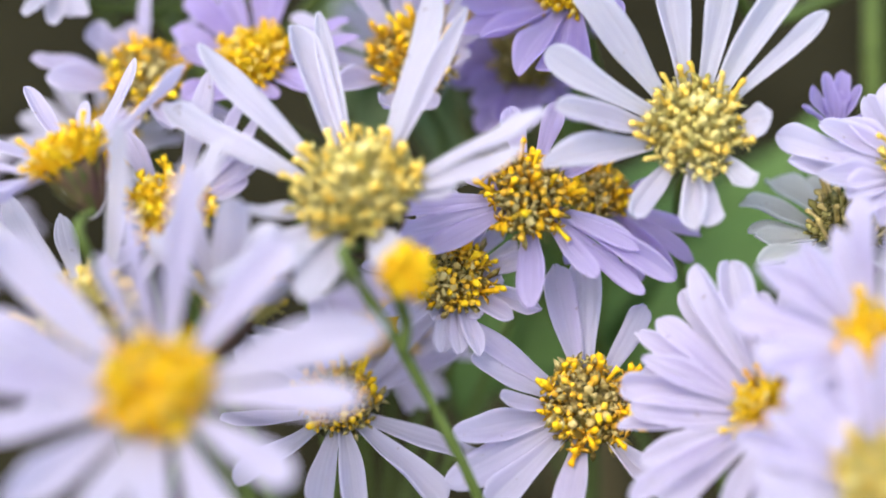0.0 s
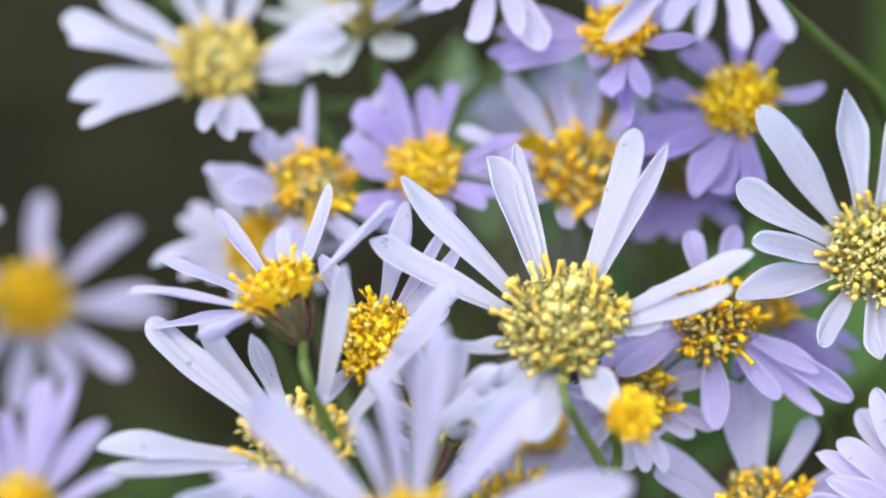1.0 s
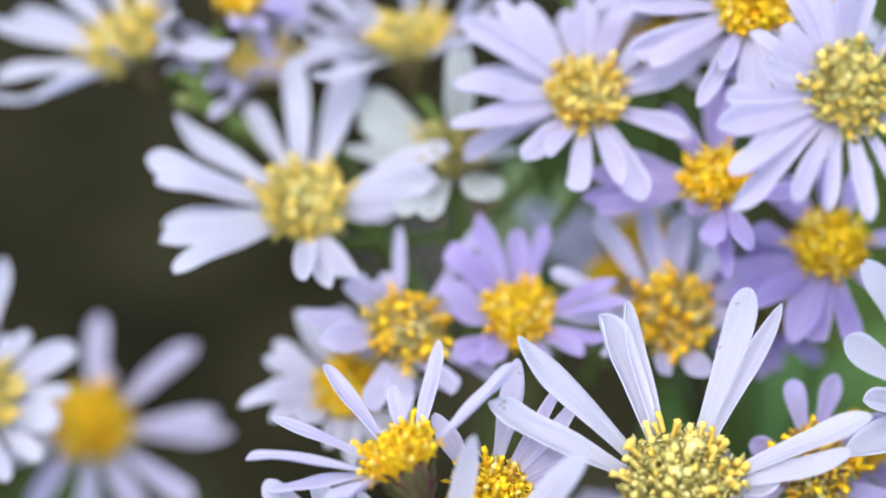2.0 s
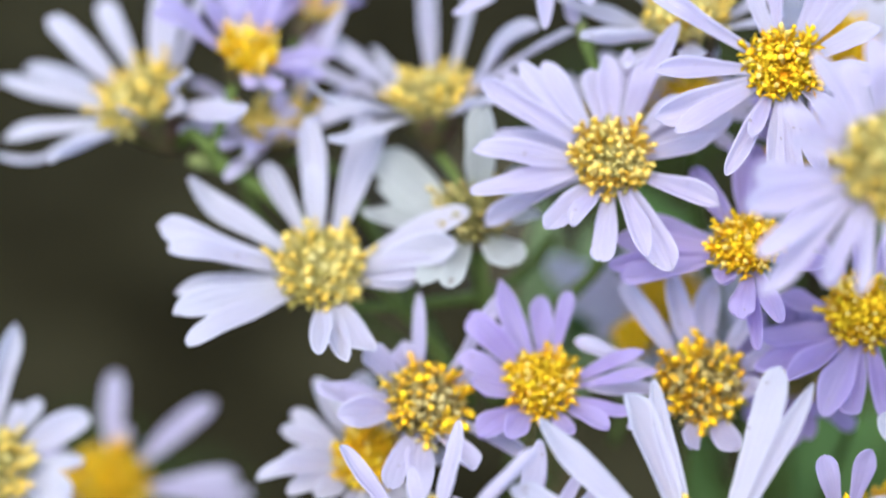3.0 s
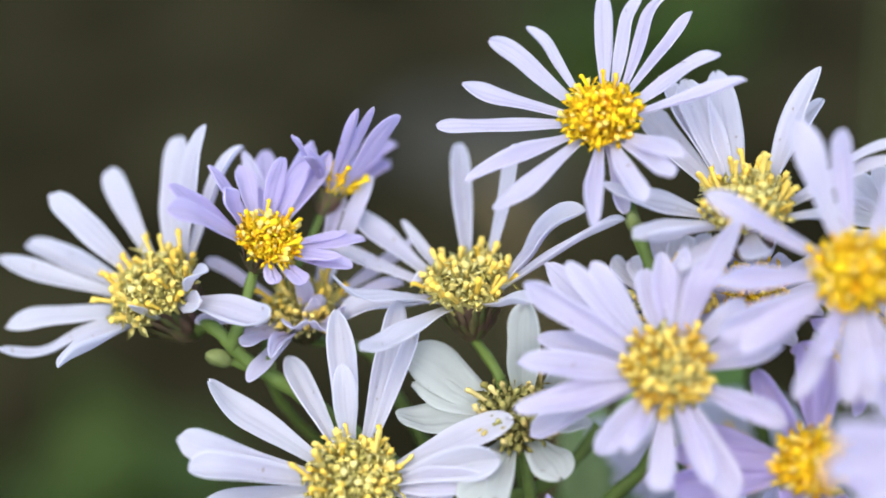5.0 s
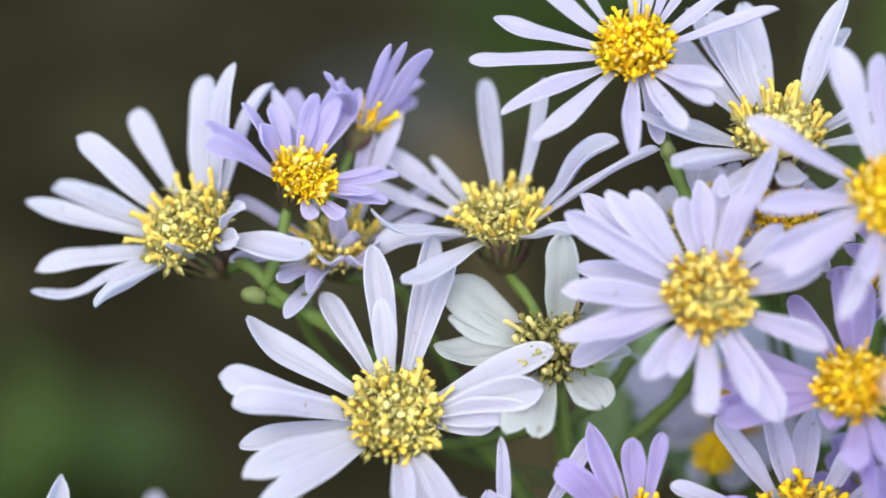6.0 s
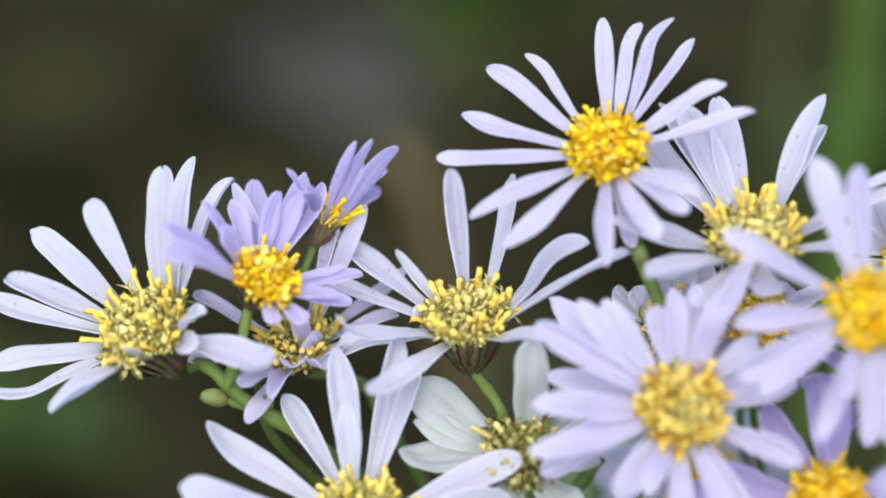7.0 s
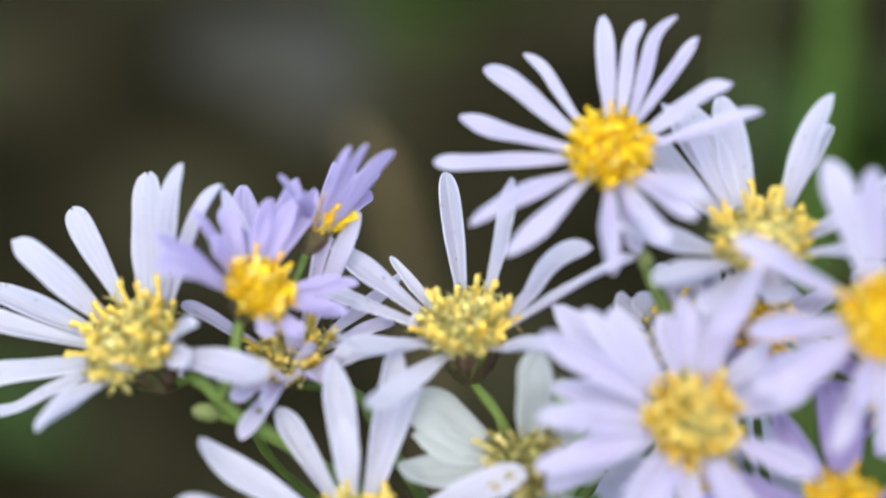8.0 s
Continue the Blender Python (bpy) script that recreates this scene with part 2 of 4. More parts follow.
# tall, mouth, lobe, pistil, knob
OPEN = ((1.0, 0.38, 0.7, 0.75, 0.24), (1.2, 0.40, 0.75, 0.6, 0.22), (0.9, 0.36, 0.7, 0.95, 0.25), (1.2, 0.38, 0.65, 0.6, 0.24), (1.0, 0.44, 0.9, 0.0, 0.2), (1.1, 0.36, 0.7, 0.85, 0.25), (1.1, 0.42, 0.85, 0.0, 0.2), (1.0, 0.40, 0.8, 0.35, 0.2))
LONG = ((1.4, 0.3, 0.5, 1.1, 0.25), (1.2, 0.28, 0.5, 1.3, 0.23), (1.6, 0.32, 0.55, 0.8, 0.26))
SHUT = ((1.0, 0.38, 0.4, 0.5, 0.32), (1.2, 0.36, 0.35, 0.45, 0.30), (0.9, 0.40, 0.5, 0.5, 0.33))
FLORETS = {
    "mixed": {"open": floret_set(130, STRAW, YELLOW, OPEN), "long": floret_set(140, AMBER, YELLOW, LONG), "shut": floret_set(150, STRAW, YELLOW, SHUT)},
    "gold": {"open": floret_set(10, GOLD, YELLOW, OPEN), "long": floret_set(20, GOLD, GOLD, LONG), "shut": floret_set(30, GOLD, GOLD, SHUT)},
    "dull": {"open": floret_set(40, GREENISH, YELLOW, OPEN), "long": floret_set(50, STRAW, YELLOW, LONG), "shut": floret_set(60, GREENISH, STRAW, SHUT)},
    "amber": {"open": floret_set(70, BRONZE, AMBER, OPEN), "long": floret_set(80, AMBER, GOLD, LONG), "shut": floret_set(90, OLIVE, BRONZE, SHUT)},
    "spent": {"open": floret_set(100, OLIVE, OLIVE, OPEN), "long": floret_set(110, OLIVE, BRONZE, LONG), "shut": floret_set(120, OLIVE, OLIVE, SHUT)},
}


def heart_floret(kind, rho, rng):
    """A floret for a place rho (0 centre, 1 rim) of a heart of that kind: shut in the middle, tall towards the rim."""
    q = rng.random()
    if kind == "gold":
        form = ("shut" if q < 0.55 else "open") if rho < 0.55 else ("long" if q < 0.3 else "open")
    else:
        form = ("shut" if q < 0.3 else "long" if q < 0.42 else "open") if rho < 0.6 else ("long" if q < 0.58 else "open")
    some = FLORETS[kind][form]
    return some[int(rng.random() * len(some))]


# ---- a flower ----


def petal_grid(base, tip, width, normal, curl, channel, twist, rng, notch, bend=()):
    n, m = 20, 11
    base, tip, normal = (np.array(v, float) for v in (base, tip, normal))
    way = tip - base
    long = np.linalg.norm(way)
    side0 = np.cross(normal, way)
    side0 /= np.linalg.norm(side0) + 1e-12
    up0 = np.cross(way / long, side0)
    full = rng.uniform(0.5, 0.85)
    blunt, hook = rng.uniform(1.35, 2.8), rng.uniform(-0.15, 0.15) * (2.0 if rng.random() < 0.28 else 1.0)
    if bend:
        hook = bend[0]
    goal = tip - up0 * long * hook - side0 * long * (bend[1] if len(bend) > 1 else 0.0)
    mid = base + way * 0.5 + up0 * long * curl + side0 * long * rng.uniform(-0.04, 0.04)
    s = 1 - (1 - np.linspace(0, 1, n)) ** 1.55
    c = ((1 - s) ** 2)[:, None] * base + (2 * s * (1 - s))[:, None] * mid + (s**2)[:, None] * goal
    c = c + up0 * (long * hook * np.clip((s - 0.6) / 0.4, 0, 1) ** 2)[:, None]
    if len(bend) > 1:
        c = c + side0 * (long * bend[1] * np.clip((s - 0.7) / 0.3, 0, 1) ** 2)[:, None]
    t = np.gradient(c, axis=0)
    t /= np.linalg.norm(t, axis=1, keepdims=True)
    x = np.clip(s / full, 0, 1)
    prof = 0.42 + 0.58 * x * x * (3 - 2 * x)
    soft = rng.uniform(0.6, 0.88)
    end = np.clip((s - soft) / (1 - soft), 0, 1)
    prof = prof * np.sqrt(np.clip(1 - end**blunt, 0, 1)) + 0.12 * (s > 0.995)
    u = np.linspace(-1, 1, m)
    grid = np.zeros((n, m, 3))
    wave, crease, off = rng.uniform(0, 6.28), rng.uniform(-0.2, 0.06), rng.uniform(-0.3, 0.3)
    for i in range(n):
        side = np.cross(normal, t[i])
        side /= np.linalg.norm(side) + 1e-12
        up = np.cross(t[i], side)
        a = twist * s[i]
        side, up = np.cos(a) * side + np.sin(a) * up, np.cos(a) * up - np.sin(a) * side
        half = width * 0.5 * prof[i] * (1 + 0.05 * np.sin(7 * s[i] + 2 * wave) + u * 0.06 * np.sin(6 * s[i] + wave))
        dip = channel * half * (u**2) + crease * half * np.exp(-((u - off) / 0.22) ** 2) + 0.07 * half * np.cos(3.4 * np.pi * u + 0.4 * wave) + 0.12 * half * np.sin(11 * s[i] + 1.7 * wave + 2 * u) * s[i] + 0.10 * half * np.sin(5 * s[i] + wave) * u * np.abs(u)
        shape = c[i] + np.outer(u * half, side) + np.outer(dip, up)
        if notch and end[i] > 0.4:
            shape -= np.outer(0.09 * width * (end[i] - 0.4) * np.cos(notch * np.pi * u), t[i])
        grid[i] = shape
    uv = np.stack(np.meshgrid(u * 0.5 + 0.5, s), -1).reshape(-1, 2)
    return grid, uv


def frame_of(place, facing):
    z = Vector(facing).normalized()
    x = (Vector((1, 0, 0)) - z * z.x).normalized()
    y = z.cross(x)
    return Matrix.Translation(place) @ Matrix((x, y, z)).transposed().to_4x4()


STEMS = []          # feet and tops of the main stems, for the stalks to join
MADE = [0]


def cup_mesh(r, rng, material=None):
    """The cup of narrow overlapping bracts under the heart."""
    verts, faces = [], []
    prof = [(0.15, -1.75), (0.26, -1.6), (0.42, -1.2), (0.56, -0.7), (0.66, -0.3), (0.66, -0.1)]
    k = 16
    for rr, h in prof:
        verts += [(r * rr * np.cos(a), r * rr * np.sin(a), r * h * 0.85) for a in np.linspace(0, 2 * np.pi, k, endpoint=False)]
    for i in range(len(prof) - 1):
        for j in range(k):
            a, b = i * k + j, i * k + (j + 1) % k
            faces.append((a, b, b + k, a + k))
    for row, (h0, h1, r0, r1, cnt) in enumerate(((-1.6, -0.85, 0.28, 0.60, 11), (-1.25, -0.45, 0.44, 0.72, 15), (-0.9, 0.02, 0.57, 0.78, 18))):
        for j in range(cnt):
            a = 2 * np.pi * (j + 0.5 * row + rng.uniform(-0.2, 0.2)) / cnt
            w = np.pi / cnt * 0.8
            o = len(verts)
            top, out = h1 + rng.uniform(-0.16, 0.16), rng.uniform(0.06, 0.2)
            for f, ww, lift in ((0.0, 0.75, 0.0), (0.45, 0.9, 0.05), (0.8, 0.5, 0.08)):
                rr, hh = r0 + (r1 - r0) * f + lift, h0 + (top - h0) * f
                for side in (-1, 0, 1):
                    verts.append((r * (rr + 0.05 * (side == 0)) * np.cos(a + side * w * ww), r * (rr + 0.05 * (side == 0)) * np.sin(a + side * w * ww), r * hh * 0.85))
            verts.append((r * (r1 + out) * np.cos(a), r * (r1 + out) * np.sin(a), r * top * 0.85))
            for q in (0, 3):
                faces.extend([(o + q, o + q + 1, o + q + 4, o + q + 3), (o + q + 1, o + q + 2, o + q + 5, o + q + 4)])
            faces.extend([(o + 6, o + 7, o + 9), (o + 7, o + 8, o + 9)])
    return mesh_of("involucre", verts, faces, material or CUP)


def stalk_mesh(path, scale, rng):
    """A thin stalk, uneven in width, with short stiff hairs."""
    radii = np.linspace(0.0005, 0.0007, len(path)) * scale * (1 + 0.1 * np.sin(np.arange(len(path)) * 1.9 + rng.uniform(0, 6)))
    me = tube_mesh("stalk", path, radii, 7, STEM)
    verts = [tuple(v.co) for v in me.vertices]
    faces = [tuple(p.vertices) for p in me.polygons]
    bpy.data.meshes.remove(me)
    step = np.linalg.norm(np.diff(path, axis=0), axis=1)
    for i in range(min(len(path) - 1, 24)):
        d = (path[i + 1] - path[i]) / (step[i] + 1e-9)
        for _ in range(int(step[i] / 0.00022)):
            c = path[i] + (path[i + 1] - path[i]) * rng.random()
            o = np.cross(d, rng.normal(size=3))
            o /= np.linalg.norm(o) + 1e-9
            side = np.cross(d, o) * 0.00004
            k = len(verts)
            foot = c + o * radii[i] * 0.9
            verts += [tuple(foot + side), tuple(foot - side), tuple(foot + d * 0.00006), tuple(foot + o * rng.uniform(0.00015, 0.0003) - d * 0.0001)]
            faces += [(k, k + 1, k + 3), (k + 1, k + 2, k + 3), (k + 2, k, k + 3)]
    return mesh_of("stalk", verts, faces, STEM)


def aster(label, place, facing, disc, tint, heart, fill, petals, stalk=None, girth=1.0):
    """One flower head with its stalk. disc: the heart's radius in mm; petals: turn and rise in degrees, reach and width in mm."""
    MADE[0] += 1
    rng = np.random.default_rng(100 + MADE[0])
    r = disc * 0.001
    head = new("aster_flower")
    m = frame_of(place, facing)
    head.matrix_world = m
    tagged(head, label, "flower", "asters in the clump")
    rows = list(petals)
    if fill:
        reach = max(np.mean([p[2] for p in rows]) if rows else 0, disc * 2.6)
        wide = np.mean([p[3] for p in rows]) if rows else disc * 0.55
        rise = np.mean([p[1] for p in rows]) if rows else 10
        turns = sorted(p[0] for p in rows) or [0.0]
        for a, b in zip(turns, turns[1:] + [turns[0] + 360]):
            k = int((b - a) / (27 if fill < 2 else 17))
            rows += [(a + (b - a) * (i + rng.uniform(0.8, 1.2)) / (k + 1), rise + rng.uniform(-9, 9), reach * rng.uniform(0.85, 1.1), wide * rng.uniform(0.8, 1.1)) for i in range(k)]
    for az, el, reach, wide, *bend in rows:
        a, e = radians(az), radians(el)
        out = np.array([np.cos(a), np.sin(a), 0.0])
        tip = np.array([np.cos(e) * np.cos(a), np.cos(e) * np.sin(a), np.sin(e)]) * reach * 0.001
        base = out * r * 0.72 + np.array([0, 0, -0.16 * r])
        if np.linalg.norm(tip - base) < 0.0025:
            tip = base + out * 0.0025 + np.array([0, 0, 0.001])
        nor = np.array([-np.sin(e) * np.cos(a), -np.sin(e) * np.sin(a), np.cos(e)])
        grid, uv = petal_grid(base, tip, wide * 0.00100, nor, rng.uniform(-0.04, 0.05), rng.uniform(-0.05, 0.5) + (0.6 if rng.random() < 0.3 else 0.0), rng.uniform(-0.45, 0.45), rng, (0, 1, 2, 3)[int(rng.random() * 4)], bend)
        part("petal", sheet_mesh("petal", grid, 0.00012, tint, uv), head)
    # heart
    high = 0.42 * r if heart != "gold" else 0.55 * r
    verts, faces, k, lv = [], [], 16, 6
    for i in range(lv):
        rho = 1 - i / (lv - 0.4)
        verts += [(0.8 * r * rho * np.cos(q), 0.8 * r * rho * np.sin(q), high * (1 - rho**2) - 0.12 * r + 0.0005) for q in np.linspace(0, 2 * np.pi, k, endpoint=False)]
    for i in range(lv - 1):
        for j in range(k):
            a, b = i * k + j, i * k + (j + 1) % k
            faces.append((a, b, b + k, a + k))
    faces.append(tuple(range((lv - 1) * k, lv * k)))
    heart_ob = part("disc", mesh_of("disc", verts, faces, DOMES[heart]), head)
    count = int(36 + 12 * disc) if disc > 1.2 else 0
    for i in range(count):
        rho = math.sqrt((i + 0.5) / count)
        q = i * 2.39996 + rng.uniform(-0.16, 0.16)
        at = Vector((0.8 * r * rho * math.cos(q), 0.8 * r * rho * math.sin(q), high * (1 - rho**2) - 0.14 * r))
        lean = Vector((math.cos(q) * rho * 0.75 + rng.uniform(-0.3, 0.3), math.sin(q) * rho * 0.75 + rng.uniform(-0.3, 0.3), 1.0))
        turn = lean.to_track_quat("Z", "Y").to_matrix().to_4x4() @ Matrix.Rotation(rng.uniform(0, 6.28), 4, "Z")
        size = rng.uniform(0.85, 1.4) * (0.74 + disc * 0.105) * (0.86 if heart == "gold" else 1.0)
        part("floret", heart_floret(heart, rho, rng), heart_ob, m=Matrix.Translation(at) @ turn @ Matrix.Diagonal((size, size, size * rng.uniform(0.8, 1.2), 1)))
    part("involucre", cup_mesh(r, rng), head, "green-brown cup of bracts")
    # stalk
    foot = m @ Vector((0, 0, -1.4 * r))
    if stalk is None:
        near = min(STEMS, key=lambda s: (Vector(s[1]).xy - foot.xy).length)
        z = foot.z - rng.uniform(0.045, 0.07)
        f = (z - near[0][2]) / (near[1][2] - near[0][2])
        join = Vector(near[0]).lerp(Vector(near[1]), min(f, 1.0))
        down = -(m.to_3x3() @ Vector((0, 0, 1)))
        pts = [foot, foot + down * 0.014 + Vector((0, 0, -0.003)), (foot + join) / 2 + down * 0.012, join]
    else:
        pts = [foot, *[Vector(p) for p in stalk[1:]]]
    inv = m.inverted()
    path = bezier([tuple(inv @ Vector(p)) for p in pts], 6)
    part("stalk", stalk_mesh(path, 0.75 if stalk is None else girth, rng), head, "thin green stalk")
    return head


def leaf_mesh(long, wide, bend, seed, material=None):
    rng = np.random.default_rng(seed)
    n, m = 12, 7
    s, u = np.linspace(0, 1, n), np.linspace(-1, 1, m)
    half = wide / 2 * np.sin(np.pi * np.clip(s, 0.02, 0.995) ** 0.8) ** 0.8
    grid = np.zeros((n, m, 3))
    for i in range(n):
        grid[i, :, 0] = u * half[i]
        grid[i, :, 1] = s[i] * long
        grid[i, :, 2] = -bend * long * s[i] ** 2 + 0.25 * np.abs(u) * half[i] + 0.04 * wide * np.sin(9 * s[i] + 2 * u + rng.uniform(0, 0.4))
    uv = np.stack(np.meshgrid(u * 0.5 + 0.5, s), -1).reshape(-1, 2)
    return sheet_mesh("leaf", grid, 0.0003, material or LEAF, uv)


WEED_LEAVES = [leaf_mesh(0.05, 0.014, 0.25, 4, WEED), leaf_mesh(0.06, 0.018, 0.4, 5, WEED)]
PALE_LEAF = leaf_mesh(0.05, 0.016, 0.3, 7, PALE)
LEAVES = [leaf_mesh(0.05, 0.014, 0.25, 1), leaf_mesh(0.065, 0.018, 0.4, 2), leaf_mesh(0.04, 0.012, 0.1, 3)]

# ---- ground ----
gn = 90
gx = np.sinh(np.linspace(-1, 1, gn) * 7.0) / np.sinh(7.0) * 400
gv, gf = [], []
for i in range(gn):
    for j in range(gn):
        x, y = gx[i], gx[j] + 0.5
        h = 0.018 * noise.noise((x * 6, y * 6, 0)) + 0.01 * noise.noise((x * 23, y * 23, 3))
        gv.append((x, y, h * min(1.0, 4.0 / (abs(x) + abs(y) + 0.1))))
for i in range(gn - 1):
    for j in range(gn - 1):
        a = i * gn + j
        gf.append((a, a + gn, a + gn + 1, a + 1))
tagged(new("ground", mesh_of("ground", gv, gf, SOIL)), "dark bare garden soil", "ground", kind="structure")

# ---- main stems with leaves ----


def main_stem(foot, top, seed, leaves=7):
    rng = np.random.default_rng(seed)
    foot, top = np.array(foot, float), np.array(top, float)
    STEMS.append((tuple(foot), tuple(top)))
    thing = new("aster_plant")
    thing.location = tuple(foot)
    tagged(thing, "upright green aster plant with narrow leaves rooted in soil", "plant", "plants of the clump")
    n = 14
    path = np.array([(top - foot) * s for s in np.linspace(0, 1, n)])
    part("stem", tube_mesh("stem", path, np.linspace(0.0022, 0.0008, n), 9, STEM), thing)
    for i in range(leaves):
        s = 0.12 + 0.45 * (i + rng.uniform(0, 0.6)) / leaves
        at = Vector((top - foot) * s)
        m = Matrix.Translation(at) @ Matrix.Rotation(i * 2.4 + rng.uniform(-0.3, 0.3), 4, "Z") @ Matrix.Rotation(rng.uniform(-0.1, 0.6), 4, "X")
        part("leaf", LEAVES[i % 3], thing, m=m)


main_stem((0.010, 0.050, 0.0), (0.012, 0.026, 0.275), 1)
main_stem((0.045, 0.030, 0.0), (0.042, 0.012, 0.262), 2)
main_stem((0.020, -0.010, 0.0), (0.0222, -0.0295, 0.2465), 3)
main_stem((0.070, 0.000, 0.0), (0.0622, -0.0115, 0.2465), 4)
main_stem((0.085, 0.050, 0.0), (0.0729, 0.0218, 0.3005), 7)
main_stem((-0.040, 0.040, 0.0), (-0.040, 0.012, 0.25), 5)
main_stem((0.075, -0.030, 0.0), (0.0702, -0.0495, 0.2515), 6)

# ---- broad lower leaves of the clump, weeds and litter ----


def toward(place, aim, lean):
    """A pose at place whose local y points along aim and whose face turns to lean."""
    y = Vector(aim).normalized()
    z = Vector(lean)
    z = (z - y * z.dot(y)).normalized()
    x = y.cross(z)
    return Matrix.Translation(place) @ Matrix((x, y, z)).transposed().to_4x4()


def lower_leaf(host, place, aim, size, mesh=None):
    m = toward(place, aim, (0.05, -0.6, 0.8)) @ Matrix.Diagonal((size, size, size, 1))
    ob = part("leaf", mesh or LEAVES[1], host)
    ob.matrix_world = m


HOSTS = [o for o in scene.objects if o.name.startswith("aster_plant")]
bpy.context.view_layer.update()
for n, (place, aim, size) in enumerate((
    ((0.0111, 0.0225, 0.2830), (0.6, 0.2, 0.5), 0.39),
    ((0.0345, 0.0129, 0.2586), (0.4, 0.3, 0.6), 0.44),
    ((0.0404, 0.0195, 0.2601), (0.8, 0.2, 0.3), 0.50),
    ((0.0480, 0.0247, 0.2568), (0.5, 0.3, 0.6), 0.50),
    ((0.0565, 0.0202, 0.2562), (0.3, 0.2, 0.8), 0.44),
    ((0.0301, 0.0045, 0.2519), (0.1, 0.3, 0.8), 0.44),
    ((0.0370, 0.0125, 0.2477), (0.5, 0.3, 0.6), 0.44),
    ((0.0416, 0.0229, 0.2801), (-0.5, 0.3, 0.7), 0.44),
    ((0.0481, 0.0084, 0.2555), (0.4, 0.3, 0.5), 0.55),
    ((0.0334, 0.0074, 0.2541), (0.4, 0.3, 0.5), 0.55),
)):
    lower_leaf(HOSTS[n % len(HOSTS)], place, aim, size)
lower_leaf(HOSTS[0], (0.0172, 0.0202, 0.2765), (0.12, 0.25, 0.9), 0.42, PALE_LEAF)
lower_leaf(HOSTS[0], (0.0142, 0.0190, 0.2831), (0.0, 0.25, 0.95), 0.36, PALE_LEAF)
lower_leaf(HOSTS[0], (0.0259, 0.0249, 0.2740), (-0.25, 0.3, 0.8), 0.42, PALE_LEAF)


def weed(place, size, seed, leaves=11):
    rng = np.random.default_rng(seed)
    thing = new("weed")
    thing.location = (*place, 0.0)
    tagged(thing, "low green weed with a rosette of soft leaves", "weed", "weeds on the soil")
    for i in range(leaves):
        m = Matrix.Rotation(i * 2.4 + rng.uniform(-0.3, 0.3), 4, "Z") @ Matrix.Rotation(rng.uniform(0.3, 1.2), 4, "X")
        k = size * rng.uniform(0.7, 1.2)
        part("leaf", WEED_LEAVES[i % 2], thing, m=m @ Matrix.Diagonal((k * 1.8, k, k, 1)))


weed((-0.108, 0.402), 0.7, 1)
weed((-0.122, 0.386), 0.55, 2)
weed((0.062, 0.694), 0.85, 3)
weed((0.084, 0.715), 0.8, 4)
weed((0.046, 0.725), 0.8, 10)
weed((0.215, 0.540), 1.3, 6)


def grass_blade(foot, tip, wide, material):
    thing = new("grass_blade")
    foot, tip = np.array(foot, float), np.array(tip, float)
    thing.location = tuple(foot)
    tagged(thing, "tall bright green grass blade standing in the soil" if material is GRASS else "thin faded olive grass blade standing in the soil", "grass", "grass blades")
    n, m = 14, 5
    s, u = np.linspace(0, 1, n), np.linspace(-1, 1, m)
    grid = np.zeros((n, m, 3))
    for i in range(n):
        c = (tip - foot) * s[i] + np.array([0.004, 0.0, 0.0]) * math.sin(2.5 * s[i])
        grid[i] = c + np.outer(u * wide / 2 * (1 - s[i] ** 3) ** 0.5, (1, 0.15, 0)) + np.outer(np.abs(u) * wide * 0.12, (0, -1, 0))
    uv = np.stack(np.meshgrid(u * 0.5 + 0.5, s), -1).reshape(-1, 2)
    part("blade", sheet_mesh("blade", grid, 0.0003, material, uv), thing)
    rib = grid[: n - 1, m // 2] + np.array([0.0, -0.0002, 0.0])
    part("midrib", tube_mesh("midrib", rib, np.linspace(0.0006, 0.0002, n - 1), 6, PALE), thing, "pale midrib")


bx, by, bz = (0.0808, 0.1843, 0.2469)
grass_blade((bx + 0.012, by + 0.02, 0.0), (bx - 0.004, by, bz + 0.08), 0.009, GRASS)
cx, cy, cz = (0.0908, 0.2927, 0.1942)
grass_blade((cx + 0.01, cy + 0.02, 0.0), (cx, cy, cz + 0.06), 0.005, OLD_GRASS)
grass_blade((bx + 0.034, by + 0.03, 0.0), (bx + 0.026, by + 0.02, bz + 0.09), 0.010, GRASS)

dx, dy, dz = (0.0020, 0.2002, 0.2263)
ex, ey, ez = (0.0129, 0.1926, 0.1975)
dry = new("dry_stalk")
dry.location = (ex, ey, 0.0)
tagged(dry, "thin dry brown stalk standing in the soil", "dry stalk")
cane = bezier([(0.03, 0.01, 0.0), (0.0, 0.0, ez), (dx - ex, dy - ey, dz)], 8)
part("stem", tube_mesh("stem", cane, np.linspace(0.0025, 0.0018, 16), 8, DRY), dry)
for k in (5, 10):
    part("node", tube_mesh("node", cane[k - 1] + (cane[k + 1] - cane[k - 1]) * np.linspace(0.42, 0.58, 5)[:, None], np.array([0.0022, 0.0028, 0.003, 0.0028, 0.0022]), 8, DRY), dry, "swollen dry joint")


def pebble(place, size, seed):
    rng = np.random.default_rng(seed)
    bm = bmesh.new()
    bmesh.ops.create_icosphere(bm, subdivisions=3, radius=size)
    for v in bm.verts:
        v.co *= 1 + 0.25 * noise.noise(v.co / size * 1.3 + Vector((seed, 0, 0)))
        v.co.z *= 0.55
    me = bpy.data.meshes.new("stone")
    bm.to_mesh(me)
    bm.free()
    me.materials.append(STONE)
    ob = new("stone", me)
    ob.matrix_world = pose(*place, size * 0.3, 0, 0, rng.uniform(0, 360))
    tagged(ob, "rough grey stone half sunk in dark soil", "stone", "stones on the soil")


